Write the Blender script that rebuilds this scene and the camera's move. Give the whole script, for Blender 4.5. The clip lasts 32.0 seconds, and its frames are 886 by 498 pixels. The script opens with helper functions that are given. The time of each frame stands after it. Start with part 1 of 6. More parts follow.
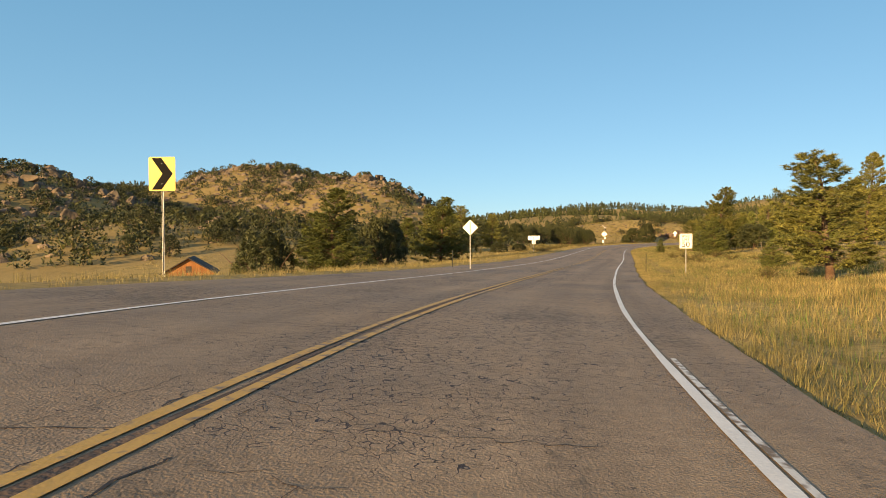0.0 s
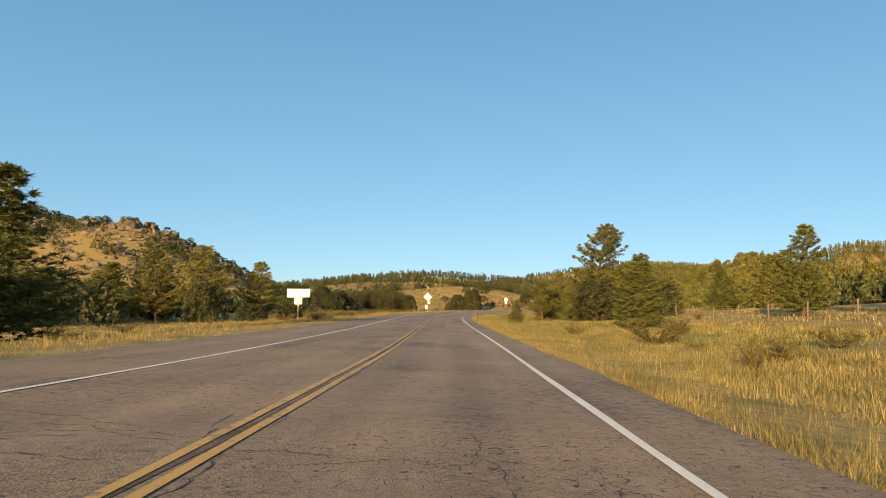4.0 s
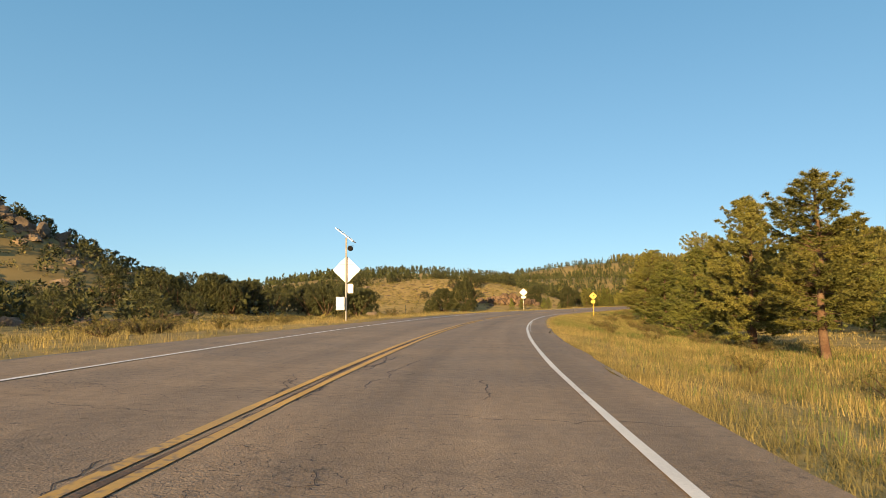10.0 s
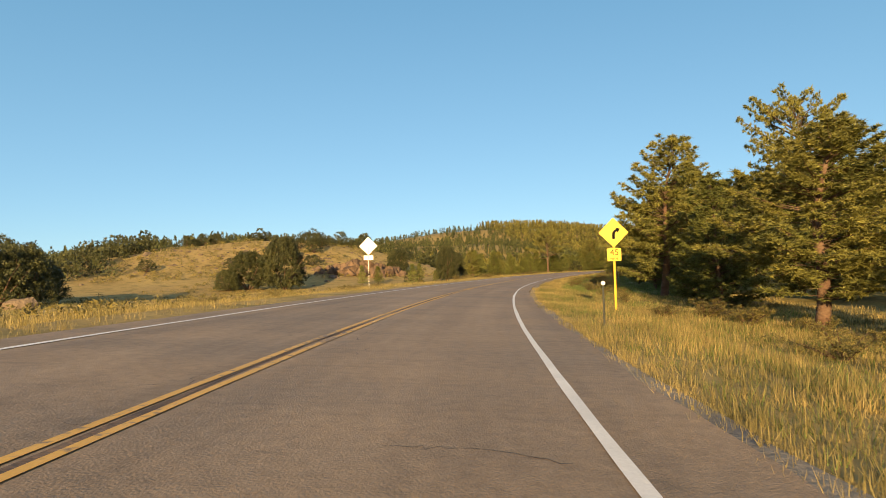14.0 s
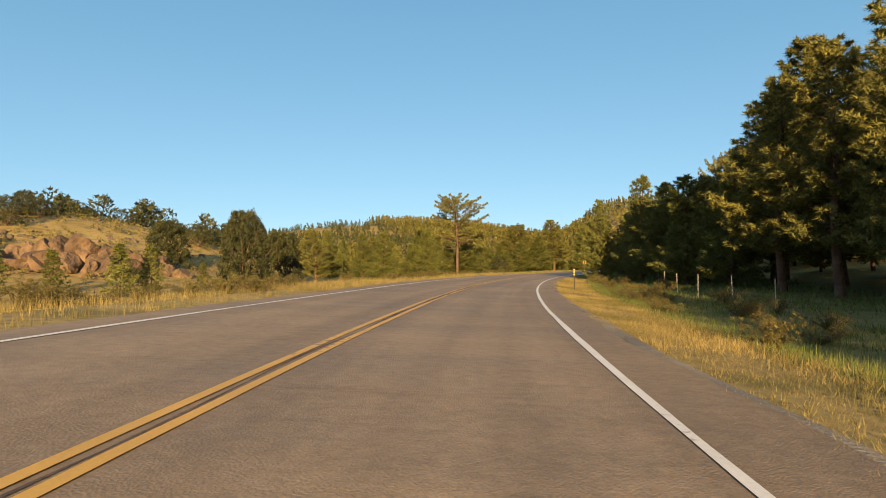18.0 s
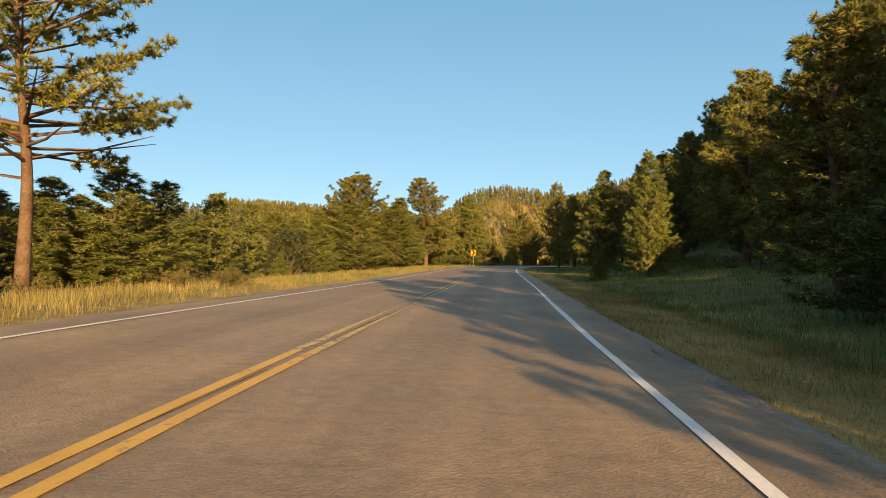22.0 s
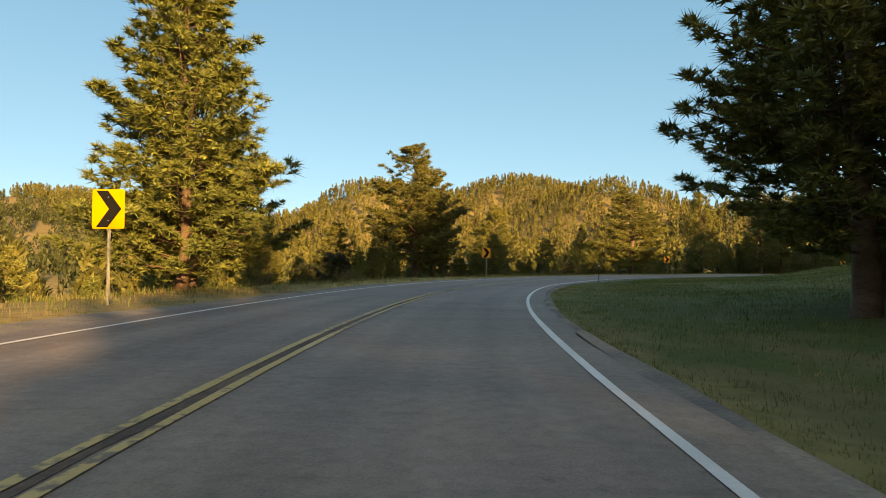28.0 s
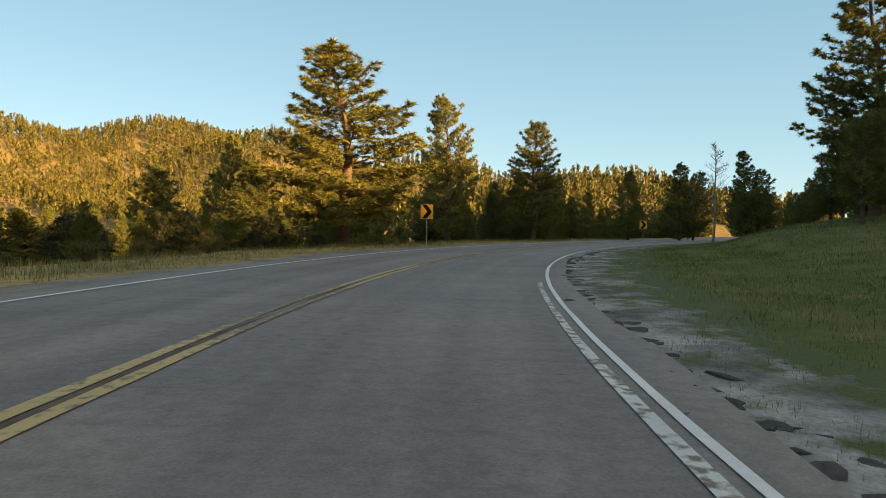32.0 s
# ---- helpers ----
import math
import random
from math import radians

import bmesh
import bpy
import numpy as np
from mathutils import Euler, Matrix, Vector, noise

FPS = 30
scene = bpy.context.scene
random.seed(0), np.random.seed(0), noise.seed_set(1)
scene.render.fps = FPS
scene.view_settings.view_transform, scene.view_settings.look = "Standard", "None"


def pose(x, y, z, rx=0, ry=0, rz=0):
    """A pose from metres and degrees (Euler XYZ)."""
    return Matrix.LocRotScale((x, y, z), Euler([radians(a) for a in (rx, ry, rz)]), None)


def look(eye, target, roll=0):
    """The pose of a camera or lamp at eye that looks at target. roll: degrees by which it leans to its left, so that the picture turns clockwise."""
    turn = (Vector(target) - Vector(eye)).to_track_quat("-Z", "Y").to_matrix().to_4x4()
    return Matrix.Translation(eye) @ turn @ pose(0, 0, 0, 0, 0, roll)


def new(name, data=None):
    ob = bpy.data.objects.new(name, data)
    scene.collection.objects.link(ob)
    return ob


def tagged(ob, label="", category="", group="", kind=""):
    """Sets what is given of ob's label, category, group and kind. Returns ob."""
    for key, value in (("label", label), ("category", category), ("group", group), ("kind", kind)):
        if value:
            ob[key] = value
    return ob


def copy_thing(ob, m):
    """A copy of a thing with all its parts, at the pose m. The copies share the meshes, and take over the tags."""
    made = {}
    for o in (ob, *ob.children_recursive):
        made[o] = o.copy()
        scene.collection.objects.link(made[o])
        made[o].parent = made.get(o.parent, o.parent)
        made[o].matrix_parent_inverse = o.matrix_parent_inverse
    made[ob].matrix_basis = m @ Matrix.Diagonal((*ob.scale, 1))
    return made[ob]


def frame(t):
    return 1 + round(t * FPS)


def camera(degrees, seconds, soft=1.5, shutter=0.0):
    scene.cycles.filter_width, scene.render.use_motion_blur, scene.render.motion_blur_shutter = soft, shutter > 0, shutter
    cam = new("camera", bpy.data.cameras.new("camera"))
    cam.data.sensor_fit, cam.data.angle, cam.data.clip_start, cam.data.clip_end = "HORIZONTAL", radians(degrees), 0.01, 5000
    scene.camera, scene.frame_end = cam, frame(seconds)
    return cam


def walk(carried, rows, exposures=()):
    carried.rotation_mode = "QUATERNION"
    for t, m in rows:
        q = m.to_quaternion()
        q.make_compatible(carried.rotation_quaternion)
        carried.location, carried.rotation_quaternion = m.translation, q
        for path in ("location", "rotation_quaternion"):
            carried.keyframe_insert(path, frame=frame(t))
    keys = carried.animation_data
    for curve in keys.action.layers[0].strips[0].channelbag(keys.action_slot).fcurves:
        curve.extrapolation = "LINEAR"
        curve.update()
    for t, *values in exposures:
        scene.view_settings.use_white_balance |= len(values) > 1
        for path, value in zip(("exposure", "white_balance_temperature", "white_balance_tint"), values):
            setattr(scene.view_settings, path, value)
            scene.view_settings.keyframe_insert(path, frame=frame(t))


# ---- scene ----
cam = camera(68.69, 32.0, soft=0.68, shutter=0.02)
# seconds, place, yaw, pitch, roll
ROWS = [
    (0, 0.548, -59.052, 2.610, 14.23, -1.20, -0.16),
    (0.5, -0.252, -52.621, 2.463, 11.85, -0.29, 0.07),
    (1, -0.721, -46.261, 2.302, 9.18, 0.17, 0.35),
    (1.5, -0.916, -39.960, 2.126, 5.28, 1.92, 0.69),
    (2, -0.929, -33.650, 1.935, 1.23, 4.38, 0.97),
    (2.5, -0.839, -27.247, 1.742, -0.32, 4.61, 0.91),
    (3, -0.679, -20.696, 1.564, -0.66, 4.72, 0.62),
    (3.5, -0.465, -13.973, 1.401, -0.97, 4.83, 0.45),
    (4, -0.226, -7.074, 1.254, -1.27, 4.93, 0.45),
    (4.5, 0.000, 0.000, 1.128, -1.54, 5.05, 0.58),
    (5, 0.193, 7.253, 1.026, -1.55, 5.31, 0.78),
    (5.5, 0.357, 14.699, 0.950, -1.59, 5.87, 0.86),
    (6, 0.520, 22.349, 0.901, -1.60, 6.67, 0.86),
    (6.5, 0.718, 30.170, 0.867, -1.65, 6.68, 1.00),
    (7, 0.962, 38.082, 0.834, -1.68, 6.60, 0.85),
    (7.5, 1.240, 46.014, 0.803, -1.69, 6.57, 0.39),
    (8, 1.541, 53.966, 0.773, -1.76, 6.63, 0.69),
    (8.5, 1.873, 62.004, 0.748, -1.76, 6.79, 0.65),
    (9, 2.283, 70.216, 0.730, -1.81, 6.78, 0.36),
    (9.5, 2.835, 78.667, 0.718, -1.95, 5.72, -0.19),
    (10, 3.595, 87.405, 0.713, -2.81, 4.93, -0.48),
    (10.5, 4.618, 96.477, 0.709, -3.95, 4.96, -0.22),
    (11, 5.952, 105.921, 0.697, -5.20, 4.92, -0.26),
    (11.5, 7.606, 115.722, 0.676, -6.81, 4.88, -0.28),
    (12, 9.524, 125.792, 0.647, -7.97, 4.87, -0.64),
    (12.5, 11.646, 136.026, 0.610, -10.18, 4.64, -0.89),
    (13, 13.966, 146.344, 0.569, -12.03, 4.15, -1.00),
    (13.5, 16.540, 156.691, 0.522, -13.18, 3.28, -1.77),
    (14, 19.439, 167.009, 0.471, -14.54, 2.19, -1.65),
    (14.5, 22.631, 177.226, 0.420, -16.07, 2.18, -1.05),
    (15, 26.025, 187.273, 0.376, -17.02, 2.13, -0.69),
    (15.5, 29.574, 197.088, 0.339, -17.96, 2.07, -0.48),
    (16, 33.270, 206.631, 0.308, -18.90, 2.02, -0.47),
    (16.5, 37.111, 215.887, 0.291, -19.83, 1.97, -0.59),
    (17, 41.095, 224.862, 0.294, -20.93, 1.94, -0.88),
    (17.5, 45.224, 233.586, 0.317, -22.30, 2.00, -0.65),
    (18, 49.502, 242.098, 0.359, -23.98, 2.01, -0.33),
    (18.5, 53.933, 250.433, 0.413, -25.44, 1.68, -0.12),
    (19, 58.526, 258.605, 0.473, -26.80, 1.59, -0.04),
    (19.5, 63.291, 266.609, 0.538, -28.28, 1.50, 0.02),
    (20, 68.232, 274.420, 0.607, -30.02, 1.34, -0.01),
    (20.5, 73.348, 282.028, 0.678, -31.66, 1.28, -0.24),
    (21, 78.641, 289.440, 0.745, -33.31, 1.26, 0.69),
    (21.5, 84.100, 296.639, 0.810, -34.48, 1.32, 0.46),
    (22, 89.676, 303.588, 0.870, -35.62, 1.28, 0.41),
    (22.5, 95.294, 310.275, 0.926, -36.97, 1.17, 0.43),
    (23, 100.874, 316.739, 0.973, -37.98, 1.01, 0.39),
    (23.5, 106.347, 323.039, 1.015, -38.56, 0.78, 0.56),
    (24, 111.677, 329.225, 1.049, -39.50, 0.47, 0.66),
    (24.5, 116.871, 335.306, 1.087, -40.45, 0.49, 0.57),
    (25, 121.973, 341.277, 1.139, -41.38, 0.76, 0.43),
    (25.5, 127.042, 347.146, 1.203, -41.78, 1.51, 0.57),
    (26, 132.133, 352.938, 1.282, -42.65, 1.56, 0.39),
    (26.5, 137.302, 358.687, 1.359, -43.53, 1.60, 0.30),
    (27, 142.604, 364.409, 1.422, -44.43, 1.62, 0.31),
    (27.5, 148.089, 370.073, 1.470, -45.34, 1.64, 0.39),
    (28, 153.766, 375.579, 1.503, -46.81, 1.47, 0.43),
    (28.5, 159.596, 380.790, 1.525, -49.28, 1.39, 0.05),
    (29, 165.547, 385.606, 1.542, -52.20, 1.10, 0.12),
    (29.5, 171.623, 389.994, 1.553, -55.12, 0.73, 0.19),
    (30, 177.852, 393.943, 1.559, -59.41, 0.36, -0.16),
    (30.5, 184.255, 397.435, 1.560, -64.18, -0.32, -0.36),
    (31, 190.812, 400.435, 1.557, -68.02, -1.11, 0.06),
    (31.5, 197.482, 402.913, 1.550, -72.17, -1.54, 0.58),
    (32, 204.236, 404.853, 1.538, -75.95, -1.75, 0.85),
]
walk(cam, [(t, pose(x, y, z, 90 + p, 0, w) @ pose(0, 0, 0, 0, 0, r)) for t, x, y, z, w, p, r in ROWS],
     exposures=[(0, 1.02, 6500, 10), (12, 1.06, 6600, 10), (20, 1.10, 6700, 10), (25, 1.35, 7600, 12), (28, 1.36, 7750, 12), (30, 1.42, 8200, 14), (32, 1.48, 8500, 15)])

# ---- sky and sun: low evening sun behind the car, clear sky ----
SUN_AZ, SUN_EL = radians(202.5), radians(11.2)  # clockwise from +y to where the sun stands
world = bpy.data.worlds.new("evening_sky")
scene.world = world
world.use_nodes = True
wn, wl = world.node_tree.nodes, world.node_tree.links
sky = wn.new("ShaderNodeTexSky")
sky.sky_type, sky.sun_disc = "NISHITA", False
sky.sun_elevation, sky.sun_rotation = SUN_EL, SUN_AZ
sky.altitude, sky.air_density, sky.dust_density, sky.ozone_density = 2300, 1.0, 0.6, 1.6
# the clear evening haze evens the sky out
geo, part_z, band, blend = wn.new("ShaderNodeTexCoord"), wn.new("ShaderNodeSeparateXYZ"), wn.new("ShaderNodeValToRGB"), wn.new("ShaderNodeMixRGB")
wl.new(geo.outputs["Generated"], part_z.inputs[0]), wl.new(part_z.outputs[2], band.inputs[0])
band.color_ramp.elements[0].position, band.color_ramp.elements[0].color = 0.0, (1.60, 3.20, 4.35, 1)
band.color_ramp.elements[1].position, band.color_ramp.elements[1].color = 0.5, (0.64, 1.90, 3.10, 1)
band.color_ramp.elements.new(1.0).color = (1.0, 1.65, 2.60, 1)
blend.inputs[0].default_value = 0.72
wl.new(sky.outputs[0], blend.inputs[1]), wl.new(band.outputs[0], blend.inputs[2])
# the wide warm glow of the sky round the low sun
facing, ramp_, glow = wn.new("ShaderNodeVectorMath"), wn.new("ShaderNodeMapRange"), wn.new("ShaderNodeMixRGB")
facing.operation = "DOT_PRODUCT"
facing.inputs[1].default_value = (math.sin(SUN_AZ), math.cos(SUN_AZ), 0.1)
ramp_.interpolation_type = "SMOOTHSTEP"
ramp_.inputs[1].default_value, ramp_.inputs[2].default_value, ramp_.inputs[4].default_value = 0.0, 1.0, 0.40
glow.inputs[2].default_value = (6.0, 4.0, 2.7, 1)
wl.new(geo.outputs["Generated"], facing.inputs[0]), wl.new(facing.outputs["Value"], ramp_.inputs[0]), wl.new(ramp_.outputs[0], glow.inputs[0])
wl.new(blend.outputs[0], glow.inputs[1]), wl.new(glow.outputs[0], wn["Background"].inputs[0])
wn["Background"].inputs[1].default_value = 0.093
lamp = bpy.data.lights.new("sun", "SUN")
lamp.energy, lamp.angle, lamp.color = 5.0, radians(0.55), (1.0, 0.67, 0.31)
sun_way = Vector((math.sin(SUN_AZ) * math.cos(SUN_EL), math.cos(SUN_AZ) * math.cos(SUN_EL), math.sin(SUN_EL)))
new("sun", lamp).matrix_world = look(sun_way * 900, (0, 0, 0))


# ---- materials ----
def material(name, color, rough=0.8, metal=0.0, vary=0.25, scale=3.0, fine=40.0, bump=0.2, second=None, per_object=0.0, per_island=0.0, spec=0.3, dist=0.02):
    """A surface with two scales of colour variation and fine relief, in metres."""
    m = bpy.data.materials.new(name)
    m.use_nodes = True
    n, l = m.node_tree.nodes, m.node_tree.links
    b = n["Principled BSDF"]
    b.inputs["Roughness"].default_value, b.inputs["Metallic"].default_value = rough, metal
    b.inputs["Specular IOR Level"].default_value = spec
    co = n.new("ShaderNodeTexCoord").outputs["Object"]
    big, small = n.new("ShaderNodeTexNoise"), n.new("ShaderNodeTexNoise")
    big.inputs["Scale"].default_value, small.inputs["Scale"].default_value = scale, fine
    big.inputs["Detail"].default_value, small.inputs["Detail"].default_value = 4, 3
    l.new(co, big.inputs["Vector"]), l.new(co, small.inputs["Vector"])
    ramp = n.new("ShaderNodeValToRGB")
    other = second or [c * (1 - vary) for c in color]
    ramp.color_ramp.elements[0].color, ramp.color_ramp.elements[1].color = (*other, 1), (*color, 1)
    ramp.color_ramp.elements[0].position, ramp.color_ramp.elements[1].position = 0.35, 0.65
    l.new(big.outputs[0], ramp.inputs[0])
    out = ramp.outputs[0]

    def times(value_socket, lo, hi, out):
        rng = n.new("ShaderNodeMapRange")
        rng.inputs[3].default_value, rng.inputs[4].default_value = lo, hi
        l.new(value_socket, rng.inputs[0])
        mul = n.new("ShaderNodeVectorMath")
        mul.operation = "SCALE"
        l.new(out, mul.inputs[0]), l.new(rng.outputs[0], mul.inputs["Scale"])
        return mul.outputs[0]

    out = times(small.outputs[0], 1 - vary, 1 + vary, out)
    if per_object:
        out = times(n.new("ShaderNodeObjectInfo").outputs["Random"], 1 - per_object, 1 + per_object, out)
    if per_island:
        out = times(n.new("ShaderNodeNewGeometry").outputs["Random Per Island"], 1 - per_island, 1 + per_island, out)
    l.new(out, b.inputs["Base Color"])
    if bump:
        bp = n.new("ShaderNodeBump")
        bp.inputs["Strength"].default_value, bp.inputs["Distance"].default_value = bump, dist
        l.new(small.outputs[0], bp.inputs["Height"]), l.new(bp.outputs[0], b.inputs["Normal"])
    return m


def foliage(name, color, second, per_island=0.42, per_object=0.2, clear=0.13):
    """Needles or blades: a thin leaf that lets some light through."""
    m = material(name, color, 0.6, vary=0.2, scale=0.6, fine=6, bump=0, second=second, per_island=per_island, per_object=per_object, spec=0.25)
    n, l = m.node_tree.nodes, m.node_tree.links
    b, out = n["Principled BSDF"], n["Material Output"]
    tr, mix = n.new("ShaderNodeBsdfTranslucent"), n.new("ShaderNodeMixShader")
    l.new(b.inputs["Base Color"].links[0].from_socket, tr.inputs[0])
    mix.inputs[0].default_value = clear
    l.new(b.outputs[0], mix.inputs[1]), l.new(tr.outputs[0], mix.inputs[2]), l.new(mix.outputs[0], out.inputs[0])
    return m


def asphalt_material():
    """Aged chip-seal asphalt: mottled, with wheel tracks along the road, patches and fine crazing."""
    m = material("aged_asphalt", (0.312, 0.216, 0.124), 0.72, vary=0.34, scale=0.35, fine=48, bump=0.7, second=(0.245, 0.178, 0.112), spec=0.35, dist=0.012)
    n, l = m.node_tree.nodes, m.node_tree.links
    b = n["Principled BSDF"]
    uv = n.new("ShaderNodeUVMap").outputs[0]
    stretch = n.new("ShaderNodeVectorMath")
    stretch.operation = "MULTIPLY"
    stretch.inputs[1].default_value = (1.1, 0.03, 1)
    l.new(uv, stretch.inputs[0])
    track = n.new("ShaderNodeTexNoise")
    track.inputs["Scale"].default_value, track.inputs["Detail"].default_value = 1.0, 3
    l.new(stretch.outputs[0], track.inputs["Vector"])
    across = n.new("ShaderNodeVectorMath")
    across.operation = "MULTIPLY"
    across.inputs[1].default_value = (0.35, 1.6, 1)
    l.new(uv, across.inputs[0])
    patch = n.new("ShaderNodeTexNoise")
    patch.inputs["Scale"].default_value, patch.inputs["Detail"].default_value = 0.6, 6
    l.new(across.outputs[0], patch.inputs["Vector"])
    mottle = n.new("ShaderNodeTexNoise")
    mottle.inputs["Scale"].default_value, mottle.inputs["Detail"].default_value, mottle.inputs["Roughness"].default_value = 6.0, 9, 0.72
    l.new(uv, mottle.inputs["Vector"])
    # dark rubbed streaks that lie across the lanes
    lying = n.new("ShaderNodeVectorMath")
    lying.operation = "MULTIPLY"
    lying.inputs[1].default_value = (0.45, 3.2, 1)
    l.new(uv, lying.inputs[0])
    streak, smudge = n.new("ShaderNodeTexNoise"), n.new("ShaderNodeMapRange")
    streak.inputs["Scale"].default_value, streak.inputs["Detail"].default_value, streak.inputs["Roughness"].default_value = 1.0, 5, 0.62
    l.new(lying.outputs[0], streak.inputs["Vector"])
    smudge.inputs[1].default_value, smudge.inputs[2].default_value, smudge.inputs[3].default_value, smudge.inputs[4].default_value = 0.58, 0.74, 0.3, 0.7
    l.new(streak.outputs[0], smudge.inputs[0])
    # ravelled stretches: pits where the stones have come out, on the older part of the road
    pits, worn, old, pit = n.new("ShaderNodeTexNoise"), n.new("ShaderNodeTexNoise"), n.new("ShaderNodeMapRange"), n.new("ShaderNodeMapRange")
    pits.inputs["Scale"].default_value, pits.inputs["Detail"].default_value, pits.inputs["Roughness"].default_value = 7.0, 8, 0.75
    l.new(uv, pits.inputs["Vector"])
    drawn = n.new("ShaderNodeVectorMath")
    drawn.operation = "MULTIPLY"
    drawn.inputs[1].default_value = (0.55, 0.16, 1)
    l.new(uv, drawn.inputs[0]), l.new(drawn.outputs[0], worn.inputs["Vector"])
    worn.inputs["Scale"].default_value, worn.inputs["Detail"].default_value = 1.0, 4
    sep = n.new("ShaderNodeSeparateXYZ")
    l.new(uv, sep.inputs[0])
    old.inputs[1].default_value, old.inputs[2].default_value, old.inputs[3].default_value, old.inputs[4].default_value = 190, 250, 0.14, 0.0
    l.new(sep.outputs[1], old.inputs[0])
    both, more = n.new("ShaderNodeMath"), n.new("ShaderNodeMath")
    both.operation, more.operation = "MULTIPLY_ADD", "ADD"
    both.inputs[1].default_value = 0.9
    l.new(worn.outputs[0], both.inputs[0]), l.new(pits.outputs[0], both.inputs[2])
    l.new(both.outputs[0], more.inputs[0]), l.new(old.outputs[0], more.inputs[1])
    pit.inputs[1].default_value, pit.inputs[2].default_value, pit.inputs[3].default_value, pit.inputs[4].default_value = 1.17, 1.27, 0.3, 0.7
    l.new(more.outputs[0], pit.inputs[0])
    crack = n.new("ShaderNodeTexVoronoi")
    crack.feature = "DISTANCE_TO_EDGE"
    crack.inputs["Scale"].default_value = 6.5
    warp = n.new("ShaderNodeTexNoise")
    warp.inputs["Scale"].default_value = 2.2
    co = n.new("ShaderNodeTexCoord").outputs["Object"]
    l.new(co, warp.inputs["Vector"])
    add = n.new("ShaderNodeMixRGB")
    add.blend_type, add.inputs[0].default_value = "ADD", 0.8
    l.new(co, add.inputs[1]), l.new(warp.outputs["Color"], add.inputs[2]), l.new(add.outputs[0], crack.inputs["Vector"])
    where = n.new("ShaderNodeTexNoise")
    where.inputs["Scale"].default_value, where.inputs["Detail"].default_value = 0.22, 4
    l.new(co, where.inputs["Vector"])
    wide = n.new("ShaderNodeMapRange")
    wide.inputs[1].default_value, wide.inputs[2].default_value, wide.inputs[3].default_value, wide.inputs[4].default_value = 0.40, 0.64, 0.0, 0.034
    l.new(where.outputs[0], wide.inputs[0])
    fade = n.new("ShaderNodeMath")
    fade.operation = "MULTIPLY"
    l.new(old.outputs[0], fade.inputs[0])
    fade.inputs[1].default_value = 1 / 0.14
    first, fewer = n.new("ShaderNodeMapRange"), n.new("ShaderNodeMath")  # worst on the first stretch
    first.inputs[1].default_value, first.inputs[2].default_value, first.inputs[3].default_value, first.inputs[4].default_value = 85, 130, 1.0, 0.5
    fewer.operation = "MULTIPLY"
    l.new(sep.outputs[1], first.inputs[0]), l.new(first.outputs[0], fewer.inputs[0]), l.new(fade.outputs[0], fewer.inputs[1])
    thin_ = n.new("ShaderNodeMath")
    thin_.operation = "MULTIPLY"
    l.new(wide.outputs[0], thin_.inputs[0]), l.new(fewer.outputs[0], thin_.inputs[1])
    less = n.new("ShaderNodeMath")
    less.operation = "LESS_THAN"
    l.new(crack.outputs["Distance"], less.inputs[0]), l.new(thin_.outputs[0], less.inputs[1])
    col = b.inputs["Base Color"].links[0].from_socket
    for sock, lo, hi in ((track.outputs[0], 0.80, 1.20), (patch.outputs[0], 0.92, 1.08), (mottle.outputs[0], 0.76, 1.22), (smudge.outputs[0], 1.02, 0.80), (pit.outputs[0], 1.0, 0.55)):
        rng, mul = n.new("ShaderNodeMapRange"), n.new("ShaderNodeVectorMath")
        rng.inputs[1].default_value, rng.inputs[2].default_value = 0.3, 0.7
        rng.inputs[3].default_value, rng.inputs[4].default_value = lo, hi
        mul.operation = "SCALE"
        l.new(sock, rng.inputs[0]), l.new(col, mul.inputs[0]), l.new(rng.outputs[0], mul.inputs["Scale"])
        col = mul.outputs[0]
    # the later stretch's colour is cooled to hold the blue of the shade
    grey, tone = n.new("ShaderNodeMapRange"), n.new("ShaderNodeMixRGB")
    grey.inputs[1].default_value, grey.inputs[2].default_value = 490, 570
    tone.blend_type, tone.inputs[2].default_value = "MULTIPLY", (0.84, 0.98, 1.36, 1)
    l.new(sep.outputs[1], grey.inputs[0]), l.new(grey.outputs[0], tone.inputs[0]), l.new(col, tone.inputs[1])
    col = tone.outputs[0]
    dark = n.new("ShaderNodeMixRGB")
    dark.inputs[2].default_value = (0.050, 0.036, 0.028, 1)
    l.new(less.outputs[0], dark.inputs[0]), l.new(col, dark.inputs[1]), l.new(dark.outputs[0], b.inputs["Base Color"])
    return m


